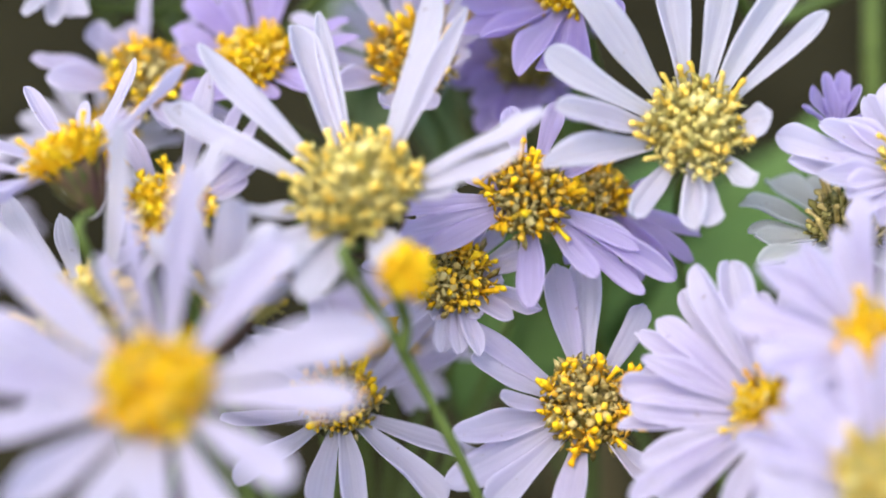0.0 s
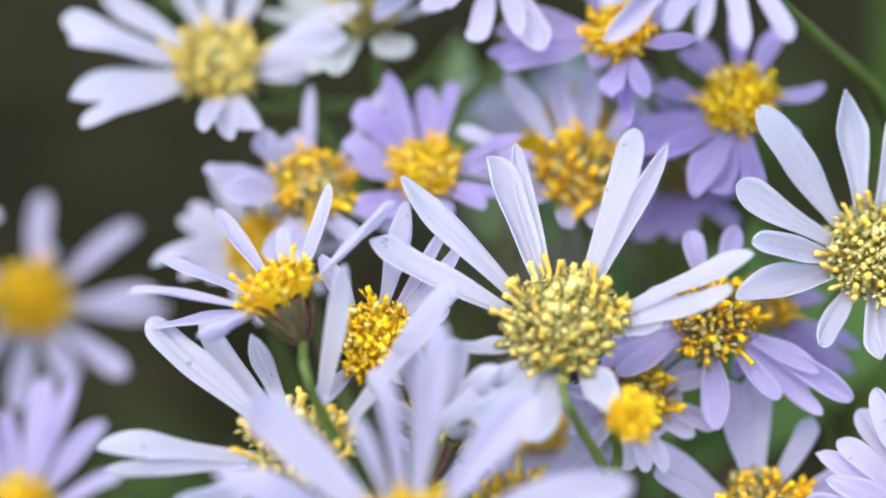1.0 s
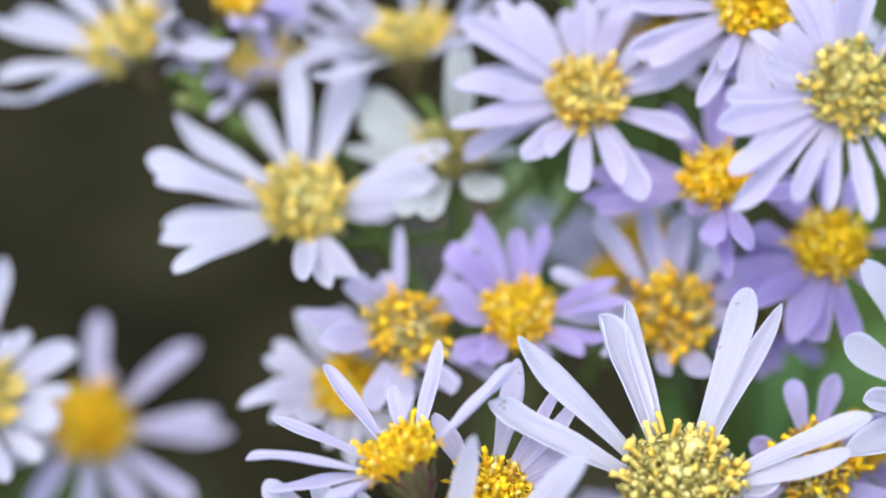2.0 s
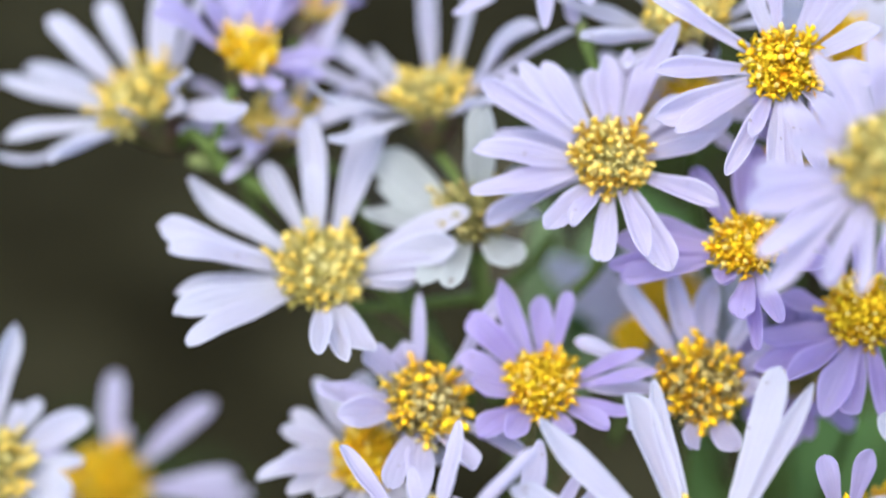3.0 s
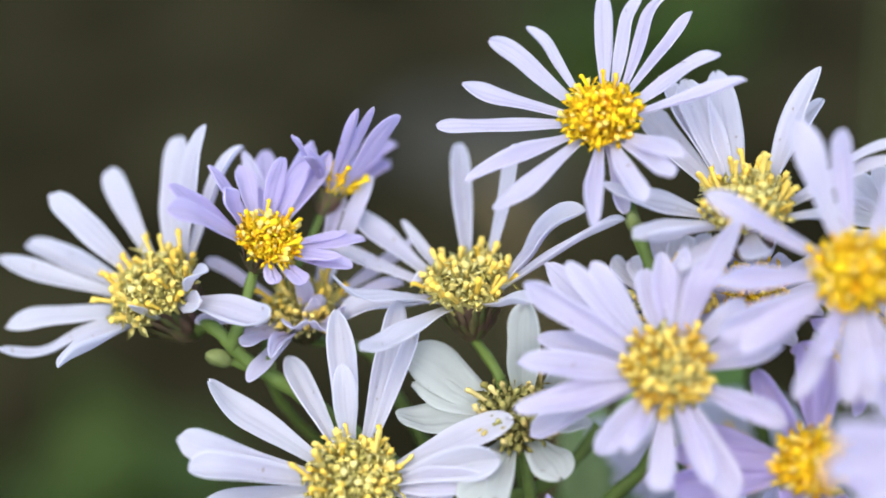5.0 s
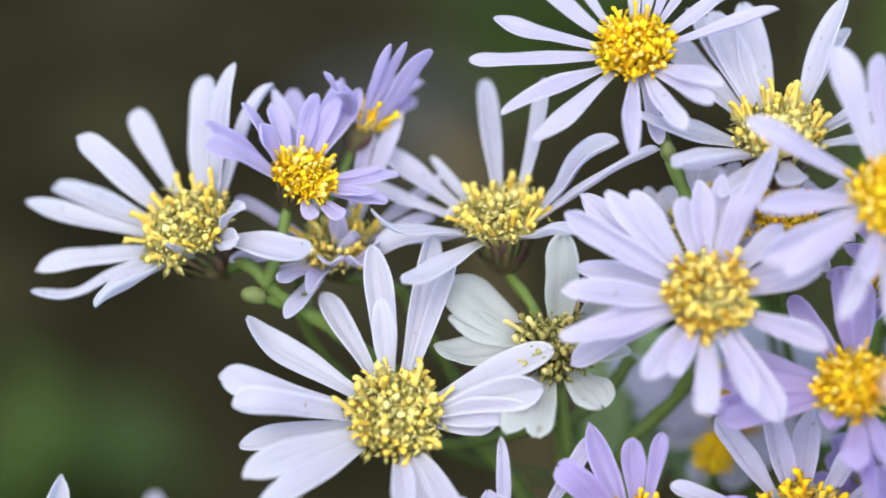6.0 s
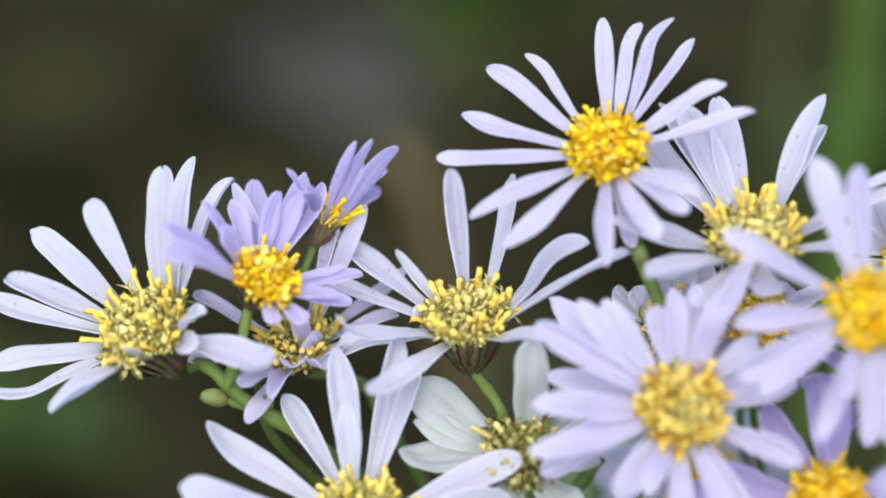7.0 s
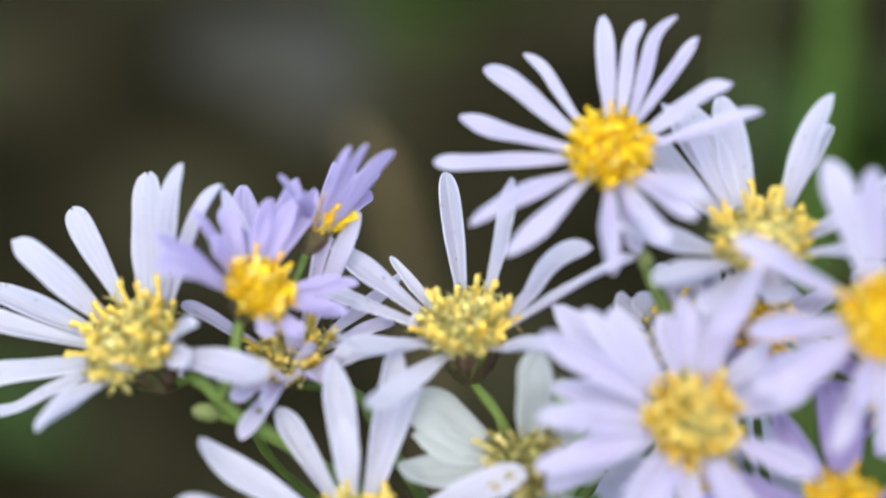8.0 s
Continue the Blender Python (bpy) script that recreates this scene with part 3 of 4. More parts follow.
pebble((-0.014, 0.622), 0.028, 1)
pebble((0.008, 0.598), 0.022, 2)
pebble((0.012, 0.640), 0.020, 3)

# ---- the flowers ----
aster("lilac-white aster flower with long spread petals",
      (-0.0275, 0.0104, 0.3175), (-0.500, -0.155, 0.852), 4.3, WHITE, "dull", 0,
      [(103, 27, 15.0, 2.3), (130, 43, 14.6, 2.5), (146, 20, 16.4, 2.6), (158, 25, 17.4, 2.1), (180, 13, 15.8, 2.5), (192, 13, 16.2, 2.2), (228, 14, 12.3, 2.5), (71, 23, 16.0, 3.3), (49, 29, 16.6, 2.9), (40, 17, 16.0, 1.9), (324, -4, 15.7, 2.9), (334, 16, 8.9, 2.4), (319, 5, 7.9, 2.2), (271, 35, 6.7, 1.2)],
      stalk=[(-0.0241, 0.0067, 0.3164), (-0.0223, 0.0075, 0.3157), (-0.0187, 0.0059, 0.3128), (-0.0145, 0.0054, 0.3099), (-0.0071, 0.0052, 0.3034), (0.0009, 0.0035, 0.2964), (0.0067, 0.0011, 0.2882)],
      girth=1.25)
aster("light violet aster flower with narrow petals above a short green stalk",
      (-0.0170, 0.0096, 0.3236), (0.342, -0.243, 0.907), 2.6, MAUVE, "gold", 0,
      [(177, 19, 10.9, 2.2), (194, 18, 10.9, 2.6), (143, 18, 8.9, 2.2), (117, 13, 8.3, 2.2), (93, -3, 12.9, 2.4), (76, 23, 11.4, 2.1), (66, 23, 11.4, 1.9), (74, 26, 9.1, 1.7), (15, 17, 7.7, 1.1), (11, 12, 9.3, 2.1), (351, 8, 8.4, 2.0), (315, 3, 5.8, 1.9), (287, -3, 4.7, 1.7), (161, 35, 6.7, 2.1), (93, 39, 8.2, 1.9), (343, 21, 7.4, 1.9)],
      stalk=[(-0.0187, 0.0082, 0.3197), (-0.0193, 0.0070, 0.3170), (-0.0204, 0.0061, 0.3142)])
aster("light violet aster flower with half-closed petals",
      (-0.0113, 0.0179, 0.3250), (0.368, 0.473, 0.801), 2.0, MAUVE, "gold", 0,
      [(270, 49, 10.1, 1.1), (281, 51, 10.7, 1.0), (304, 52, 10.8, 1.8), (55, 43, 9.2, 1.8), (251, 17, 8.2, 1.3), (229, 22, 8.1, 1.2), (77, 42, 9.0, 1.4), (92, 52, 7.2, 1.3), (54, 33, 8.0, 1.6), (250, 9, 9.0, 1.2)])
aster("pale lilac aster flower with short curled petals",
      (-0.0138, 0.0117, 0.3148), (-0.020, -0.268, 0.963), 2.9, LILAC, "dull", 0,
      [(196, 9, 10.6, 1.8), (234, 20, 9.4, 1.6), (244, 3, 10.4, 2.0), (152, 8, 11.2, 1.5), (35, 12, 12.9, 1.3), (14, 7, 9.8, 1.5), (350, 16, 6.5, 1.4), (305, 60, 4.6, 2.7), (266, 34, 6.8, 2.4), (294, 30, 7.0, 2.3), (286, 82, 5.3, 1.6), (318, 39, 6.9, 2.0), (253, 16, 8.7, 1.6), (216, 8, 8.2, 1.6), (69, 44, 14.8, 1.5), (54, 39, 14.5, 1.9), (119, 44, 16.4, 1.8)],
      stalk=[(-0.0109, 0.0150, 0.3122), (-0.0080, 0.0141, 0.3087), (-0.0057, 0.0124, 0.3057), (-0.0004, 0.0080, 0.2981), (0.0061, 0.0033, 0.2880)])
aster("lilac-white aster flower with raised narrow petals and a visible cup",
      (0.0018, 0.0098, 0.3185), (-0.100, -0.003, 0.995), 3.7, WHITE, "dull", 0,
      [(91, 30, 16.2, 1.9), (53, 51, 14.4, 1.8), (143, 21, 16.2, 2.7), (127, 19, 10.7, 1.2), (205, 25, 14.2, 2.0), (184, -9, 12.3, 3.1), (231, 7, 14.9, 2.6), (0, 37, 10.8, 2.7), (5, 31, 13.6, 2.1), (355, 25, 17.0, 1.3), (170, 9, 5.1, 2.5), (194, 5, 6.6, 2.2), (311, 15, 10.5, 2.3), (157, 12, 14.7, 1.8)],
      stalk=[(0.0039, 0.0052, 0.3148), (0.0050, 0.0055, 0.3114), (0.0063, 0.0060, 0.3044), (0.0078, 0.0042, 0.2973), (0.0090, 0.0011, 0.2882)])
aster("fading white aster flower with a withered brown heart",
      (0.0066, 0.0004, 0.3103), (-0.120, -0.385, 0.915), 3.1, CREAM, "spent", 0,
      [(76, 51, 11.3, 3.3), (147, 13, 12.6, 5.3), (179, 8, 11.2, 3.5), (159, 8, 10.4, 3.2), (242, 7, 10.6, 3.1), (258, 8, 10.4, 2.5), (301, 1, 7.7, 4.2), (44, 3, 8.0, 2.8), (339, 17, 7.5, 2.7)],
      stalk=[(0.0069, 0.0013, 0.3081), (0.0076, 0.0010, 0.3037), (0.0083, 0.0011, 0.2981), (0.0093, -0.0005, 0.2894)])
aster("lilac-white aster flower with wide white petals spread to one side",
      (-0.0083, -0.0041, 0.3062), (0.100, -0.571, 0.815), 4.0, WHITE, "dull", 0,
      [(147, 3, 16.6, 2.7), (118, -6, 14.5, 2.4), (99, 12, 16.3, 2.7), (100, 21, 11.0, 2.4), (79, 11, 17.7, 2.2), (70, 15, 16.1, 1.7), (171, 9, 16.7, 2.8), (181, 10, 15.4, 3.0), (191, -6, 14.5, 2.4), (206, 9, 15.8, 2.9), (219, 8, 16.1, 3.1), (271, 27, 13.5, 2.4), (294, 25, 13.5, 2.9), (283, 23, 13.7, 2.1), (19, 20, 15.7, 3.0), (5, 23, 14.0, 3.2), (358, 20, 12.5, 2.7), (353, 9, 9.2, 2.3)],
      stalk=[(-0.0072, -0.0028, 0.3037), (-0.0035, -0.0010, 0.3007), (0.0021, 0.0011, 0.3002), (0.0083, 0.0027, 0.3007), (0.0123, 0.0051, 0.3026), (0.0146, 0.0067, 0.3053)])
aster("pale lilac aster flower with many broad crowded petals",
      (0.0198, -0.0039, 0.3187), (-0.080, -0.703, 0.707), 3.35, LILAC, "mixed", 0,
      [(149, 10, 15.0, 2.5), (135, -14, 16.1, 2.7), (133, 10, 13.2, 2.2), (125, 9, 11.8, 2.5), (163, -10, 12.5, 2.5), (178, 9, 13.3, 2.6), (196, 8, 14.0, 2.8), (202, -17, 14.0, 2.2), (232, 17, 10.4, 2.6), (246, 23, 9.3, 2.1), (265, 14, 11.4, 2.4), (288, 13, 11.4, 2.4), (296, 8, 13.2, 3.2), (333, 8, 11.5, 2.4), (10, 11, 10.4, 2.2), (22, 2, 12.4, 3.1), (42, 8, 9.3, 2.3), (64, 11, 14.9, 1.9), (68, 9, 11.2, 2.3), (81, 9, 11.2, 2.7), (93, 8, 10.6, 2.4), (104, 7, 9.4, 2.1)])
aster("lilac-white aster flower with a pale yellow heart",
      (0.0214, 0.0084, 0.3177), (-0.065, -0.592, 0.803), 3.1, WHITE, "dull", 0,
      [(17, 10, 7.5, 2.2), (46, 10, 7.8, 2.2), (65, 10, 7.8, 2.7), (83, 10, 6.9, 2.6), (103, 10, 7.7, 2.8), (133, 10, 6.2, 2.5), (143, 10, 7.5, 2.2), (205, 11, 5.5, 2.2), (337, 10, 6.7, 2.2)])
aster("pale lilac aster flower with a golden heart",
      (0.0286, 0.0085, 0.3195), (-0.089, -0.499, 0.862), 2.6, LILAC, "gold", 1,
      [(43, 7, 3.3, 2.0)])
aster("pale lilac aster flower with slim petals high on a thin stem",
      (0.0140, 0.0136, 0.3348), (-0.205, -0.410, 0.889), 3.2, LILAC, "gold", 0,
      [(86, 14, 12.9, 1.6, -0.05), (69, 13, 12.7, 1.3, -0.05, -0.12), (56, 16, 13.7, 1.3, -0.05, -0.16), (47, 9, 13.4, 1.2), (22, 7, 12.3, 2.0), (4, 8, 13.8, 1.6), (138, 10, 13.7, 1.9), (123, 12, 12.1, 1.1, 0.1, 0.14), (161, 9, 13.5, 2.0), (178, 4, 15.3, 2.1), (207, 5, 14.0, 1.8), (225, 5, 13.8, 2.1), (266, 2, 12.5, 1.9), (290, 7, 11.8, 1.9), (305, 12, 11.6, 2.1), (316, 15, 11.4, 1.8), (280, -24, 9.2, 1.5)],
      stalk=[(0.0139, 0.0141, 0.3315), (0.0168, 0.0085, 0.3279), (0.0183, 0.0055, 0.3246), (0.0198, 0.0031, 0.3206), (0.0209, 0.0032, 0.3129), (0.0193, 0.0036, 0.3037), (0.0141, 0.0023, 0.2979), (0.0102, 0.0003, 0.2888)],
      girth=1.1)
aster("lilac-white aster flower with a pale yellow heart",
      (0.0273, 0.0089, 0.3280), (-0.141, -0.131, 0.981), 3.9, WHITE, "dull", 0,
      [(49, 34, 15.0, 2.6), (50, 19, 13.5, 2.0), (96, 27, 14.6, 3.0), (110, 27, 14.6, 3.2), (118, 27, 15.8, 2.7), (128, 20, 14.3, 2.8), (182, 21, 13.4, 3.0), (215, 16, 13.0, 3.2), (234, 3, 10.7, 2.3), (272, 6, 8.3, 2.8), (7, 17, 15.4, 1.4), (2, 14, 15.0, 1.7), (334, 12, 10.7, 1.8)])
aster("pale lilac aster flower with a golden heart",
      (0.0356, -0.0027, 0.3284), (-0.044, -0.792, 0.609), 3.3, LILAC, "gold", 0,
      [(153, 9, 14.6, 2.2), (112, 10, 14.3, 2.9), (95, 10, 12.5, 1.9), (61, 10, 13.6, 2.6), (47, 10, 12.6, 2.6), (20, 10, 9.7, 2.4), (186, 11, 12.4, 2.2), (205, 9, 13.5, 2.7), (215, 11, 12.6, 2.2), (244, 11, 12.7, 1.9), (248, 23, 9.2, 1.5), (265, 13, 11.9, 1.8), (276, 13, 11.9, 1.8), (288, 12, 11.9, 2.1), (313, 15, 10.1, 2.4), (351, 12, 9.2, 2.3)])
aster("violet aster flower with a golden heart",
      (0.0328, -0.0086, 0.3121), (-0.287, -0.560, 0.777), 3.0, VIOLET, "gold", 0,
      [(173, 8, 12.9, 2.8), (185, 8, 13.3, 2.5), (192, 8, 12.4, 2.2), (161, 7, 12.1, 2.4), (118, 0, 10.5, 2.3), (91, 3, 11.2, 2.3), (79, -0, 10.1, 2.3), (239, 5, 3.2, 2.4), (267, 11, 8.5, 2.5), (274, -5, 10.6, 1.7), (290, 12, 10.2, 1.9), (330, 21, 10.2, 2.2), (9, 14, 8.7, 2.2)])
aster("pale lilac aster flower with a pale yellow heart",
      (0.0418, -0.0251, 0.3282), (0.043, -0.809, 0.586), 3.4, LILAC, "dull", 1,
      [(199, 7, 12.7, 3.2), (217, 5, 13.4, 2.1), (227, 1, 15.4, 2.2), (108, 1, 9.7, 1.9), (138, 8, 8.2, 1.8), (79, -0, 11.1, 1.8), (277, 8, 12.2, 1.8), (258, 10, 11.7, 1.6), (169, 16, 8.7, 1.6)],
      stalk=[(0.0424, -0.0186, 0.3215), (0.0505, -0.0098, 0.3139), (0.0583, -0.0017, 0.3048), (0.0625, 0.0067, 0.2973), (0.0725, 0.0212, 0.2980)])
aster("violet aster flower with a golden heart",
      (0.0448, -0.0085, 0.3050), (-0.086, -0.585, 0.806), 3.5, VIOLET, "gold", 0,
      [(170, 7, 8.7, 2.5), (198, 12, 11.2, 2.7), (211, 8, 12.7, 2.6), (226, 14, 11.7, 2.5), (247, 1, 11.7, 3.3), (259, 4, 11.0, 2.2), (279, 1, 11.6, 2.5), (129, -7, 9.7, 1.7), (116, -7, 10.5, 1.8), (307, 23, 10.0, 2.5), (93, -6, 11.2, 2.0), (67, -5, 11.3, 2.2), (17, -4, 8.6, 2.4)])
aster("pale lilac aster flower with an amber-brown heart",
      (0.0290, -0.0109, 0.2979), (-0.023, -0.673, 0.740), 3.7, LILAC, "amber", 0,
      [(128, 12, 12.9, 2.0), (104, 11, 11.5, 2.3), (83, 11, 11.1, 2.5), (163, 11, 13.0, 1.6), (186, 13, 11.3, 2.2), (54, 9, 8.7, 2.0), (26, 11, 9.3, 2.2), (353, 18, 6.3, 2.7), (291, 26, 9.0, 2.8), (258, 32, 8.8, 2.3), (217, 21, 9.6, 2.5)])
aster("violet aster flower with a golden heart",
      (0.0136, -0.0124, 0.2983), (-0.038, -0.549, 0.835), 3.1, VIOLET, "gold", 0,
      [(113, 21, 11.3, 2.2), (92, 19, 9.0, 2.2), (74, 20, 9.8, 1.6), (140, 20, 9.8, 2.7), (169, 22, 8.7, 2.6), (192, 27, 7.6, 2.4), (225, 9, 8.5, 2.7), (243, 14, 7.2, 2.6), (13, 19, 10.6, 1.6), (1, 17, 11.6, 1.4), (338, 19, 10.4, 1.5), (321, 10, 8.2, 2.4), (296, 9, 6.3, 2.2)])
aster("pale lilac aster flower with an amber-brown heart",
      (0.0022, -0.0130, 0.2966), (0.135, -0.612, 0.779), 3.6, LILAC, "amber", 0,
      [(96, 10, 11.0, 1.3), (56, 14, 13.2, 1.5), (111, 7, 6.5, 3.1), (143, 13, 7.7, 2.5), (182, 14, 11.0, 2.8), (200, 20, 9.8, 3.1), (252, 17, 11.1, 2.5), (268, 16, 11.3, 2.8), (299, 22, 9.8, 2.5), (336, 0, 10.6, 1.5), (36, 8, 7.8, 1.6)])
aster("lilac-white aster flower with a golden heart",
      (-0.0035, -0.0111, 0.2889), (0.014, -0.595, 0.803), 3.1, WHITE, "gold", 1,
      [(150, 7, 9.0, 2.0), (165, 8, 9.1, 2.6), (196, 7, 11.1, 2.7), (225, 15, 7.0, 2.2)])
aster("pale lilac aster flower with a golden heart",
      (-0.0335, 0.0069, 0.2735), (0.157, -0.597, 0.787), 4.4, LILAC, "gold", 0,
      [(6, 10, 14.4, 2.0), (42, 10, 14.9, 2.5), (79, 8, 6.9, 2.2), (91, 10, 12.7, 2.4), (156, 10, 8.9, 2.4), (212, 10, 11.3, 2.5), (244, 10, 12.9, 2.6), (273, 10, 15.0, 2.6), (302, 10, 12.2, 2.6), (323, 9, 15.4, 2.6), (358, 9, 16.0, 2.6)])
aster("lilac-white aster flower with a pale yellow heart",
      (-0.0418, -0.0113, 0.2870), (0.399, -0.568, 0.720), 3.8, WHITE, "dull", 1,
      [(34, 12, 11.4, 3.0), (60, 12, 8.7, 1.7), (71, 11, 7.3, 1.2), (88, 14, 14.8, 2.4), (347, 12, 8.9, 3.5)])
aster("mauve aster flower with a golden heart",
      (-0.0283, -0.0221, 0.2626), (0.156, -0.566, 0.810), 3.8, MAUVE, "gold", 1,
      [(54, 12, 13.3, 2.4), (75, 16, 15.4, 2.0), (86, 15, 15.1, 2.7), (142, 12, 9.5, 2.6)])
aster("lilac-white aster flower with a pale yellow heart",
      (0.0171, -0.0405, 0.2838), (0.167, 0.734, 0.658), 3.0, WHITE, "dull", 0,
      [(251, 25, 12.5, 2.9), (276, 26, 12.6, 3.1), (300, 21, 11.9, 2.9), (237, 12, 10.8, 2.6), (315, 4, 10.0, 3.1), (117, 10, 11.1, 2.6), (91, -3, 11.9, 3.1), (64, 6, 11.3, 3.1)])
aster("violet aster flower with closed upright petals",
      (0.0697, -0.0123, 0.2921), (0.089, 0.062, 0.994), 0.4, VIOLET, "gold", 0,
      [(45, 57, 4.8, 1.5), (55, 56, 3.2, 1.4), (88, 59, 5.7, 1.6), (100, 57, 3.8, 1.5), (122, 59, 5.5, 1.5), (156, 56, 3.1, 1.4), (164, 54, 4.7, 1.5), (195, 30, 4.0, 1.5), (353, 42, 4.2, 1.4)])
aster("lilac-white aster flower with tall upright petals and a wide heart",
      (0.0283, -0.0359, 0.2933), (-0.037, -0.470, 0.882), 5.2, WHITE, "dull", 0,
      [(117, 23, 17.6, 2.8), (107, 24, 17.9, 2.1), (68, 28, 19.5, 2.9), (57, 27, 19.3, 1.9), (144, 24, 20.1, 2.8), (13, 18, 18.4, 2.9), (5, 16, 15.8, 2.2), (261, 4, 13.2, 3.8), (297, 5, 10.9, 3.3), (207, 17, 10.3, 2.1), (164, 19, 19.2, 2.9), (235, 14, 17.4, 3.3), (244, 21, 17.0, 3.1), (360, 4, 9.0, 2.6), (237, 15, 11.3, 2.1)],
      stalk=[(0.0281, -0.0452, 0.2937), (0.0287, -0.0451, 0.2914), (0.0303, -0.0445, 0.2875), (0.0327, -0.0434, 0.2825), (0.0379, -0.0421, 0.2700), (0.0412, -0.0389, 0.2572)],
      girth=0.75)
aster("pale lilac aster flower with a brown-green cup and golden heart",
      (0.0029, -0.0379, 0.2966), (-0.403, 0.120, 0.907), 3.4, LILAC, "gold", 0,
      [(116, 32, 14.2, 1.6), (150, 26, 13.7, 1.7), (180, 22, 14.1, 1.4), (177, 7, 12.9, 2.2), (214, 2, 8.7, 2.7), (62, 25, 13.5, 1.7), (87, 26, 9.4, 1.4), (14, 15, 13.4, 2.6)],
      stalk=[(0.0052, -0.0484, 0.2978), (0.0062, -0.0469, 0.2936), (0.0077, -0.0459, 0.2883), (0.0116, -0.0438, 0.2779), (0.0166, -0.0387, 0.2593)],
      girth=0.8)
aster("lilac-white aster flower with a pale yellow heart",
      (0.0053, -0.0442, 0.2842), (0.001, -0.424, 0.906), 4.2, WHITE, "dull", 0,
      [(146, 17, 18.9, 3.0), (130, 8, 16.8, 2.4), (191, 13, 18.4, 3.1), (115, -6, 15.9, 2.2), (201, 14, 17.9, 2.5), (234, 22, 17.3, 2.8), (269, 21, 17.6, 2.8), (306, 21, 17.5, 2.8), (66, 57, 18.3, 2.3), (29, 43, 21.9, 3.2)])
aster("pale lilac aster flower with a golden heart",
      (0.0166, -0.0611, 0.2853), (0.130, -0.757, 0.640), 4.1, LILAC, "gold", 0,
      [(86, 16, 18.4, 2.8), (53, 9, 16.1, 3.3), (142, 13, 17.8, 3.6), (119, 23, 11.8, 1.5), (164, 10, 17.2, 3.0), (180, 10, 17.0, 3.5), (199, 11, 16.6, 3.2), (227, 15, 15.7, 3.5), (253, 17, 15.5, 3.2), (277, 17, 15.6, 3.5), (302, 18, 15.3, 3.2), (327, 18, 15.0, 3.2), (103, 24, 15.1, 1.8), (17, 10, 19.0, 3.8), (358, 13, 17.2, 3.2)])
aster("pale lilac aster flower with a golden heart",
      (0.0108, -0.0355, 0.2910), (0.111, -0.655, 0.748), 3.7, LILAC, "gold", 0,
      [(81, 15, 13.4, 2.1), (37, 9, 9.9, 3.0), (27, 8, 7.7, 1.6), (126, 9, 9.4, 2.1), (60, 20, 12.7, 1.3), (49, 21, 12.4, 1.8), (237, 16, 9.1, 2.1), (310, 21, 6.4, 2.2)])
aster("lilac-white aster flower with raised spoon-shaped petals",
      (0.0570, -0.0228, 0.2954), (0.133, -0.744, 0.655), 4.4, WHITE, "dull", 0,
      [(162, 19, 15.5, 3.0), (135, 18, 17.8, 3.1), (104, 18, 15.9, 3.0), (80, 18, 16.1, 2.9), (58, 19, 17.1, 3.1), (42, 18, 15.9, 2.1), (205, 13, 15.2, 3.2), (187, 27, 14.3, 2.5), (273, 7, 10.5, 2.7), (282, 8, 10.1, 2.3), (313, 12, 8.2, 2.5), (5, 23, 7.2, 3.3), (241, 8, 11.0, 2.3)])
aster("mauve aster flower with an amber-brown heart",
      (0.0421, -0.0252, 0.2895), (0.123, -0.833, 0.539), 3.4, MAUVE, "amber", 0,
      [(189, 4, 13.0, 2.4), (201, 3, 12.9, 2.7), (213, 4, 10.7, 2.3), (273, 5, 10.7, 2.7), (335, 4, 11.2, 2.2), (332, 1, 15.3, 2.4), (311, 5, 10.0, 2.1), (161, 3, 6.6, 2.1), (34, 3, 8.7, 2.1), (106, 1, 8.6, 2.1), (76, 2, 9.3, 2.1), (321, 1, 13.9, 1.9)])
aster("pale lilac aster flower with an amber-brown heart",
      (0.0475, -0.0296, 0.2704), (0.156, -0.767, 0.623), 4.1, LILAC, "amber", 0,
      [(107, 12, 13.5, 2.9), (95, 12, 14.1, 3.2), (152, 12, 14.7, 2.5), (165, 15, 11.9, 2.6), (185, 27, 9.2, 1.7), (64, 9, 10.9, 2.2), (200, 13, 13.5, 3.2), (215, 9, 15.4, 3.2), (231, 11, 14.2, 3.1), (263, 18, 12.7, 3.2), (26, 12, 12.0, 3.9), (358, 14, 11.9, 3.1), (309, 17, 12.4, 2.7)])
aster("pale lilac aster flower with an amber-brown heart",
      (0.0240, -0.0297, 0.2698), (0.169, -0.415, 0.894), 3.4, LILAC, "amber", 0,
      [(36, 11, 14.1, 2.2), (53, 14, 14.5, 2.2), (341, -0, 15.6, 3.0), (317, -3, 14.9, 3.1), (286, 3, 13.3, 2.6), (270, 4, 13.0, 2.7), (236, 2, 13.7, 2.9), (207, 10, 11.8, 2.9), (154, 5, 11.4, 2.4), (110, 9, 12.7, 2.4)])
aster("pale lilac aster flower with a golden heart",
      (0.0644, -0.0371, 0.2740), (-0.315, -0.657, 0.685), 2.8, LILAC, "gold", 2,
      [(93, 10, 10.8, 3.1), (114, 17, 14.9, 2.9), (148, 15, 14.1, 2.5), (169, 13, 13.4, 2.9), (186, 11, 13.6, 2.6)])
aster("fading white aster flower with a spent olive heart",
      (0.0717, -0.0189, 0.2844), (-0.067, -0.162, 0.984), 4.0, CREAM, "spent", 1,
      [(165, 8, 11.1, 3.1), (197, 8, 9.6, 2.8), (246, 8, 12.9, 3.3)])
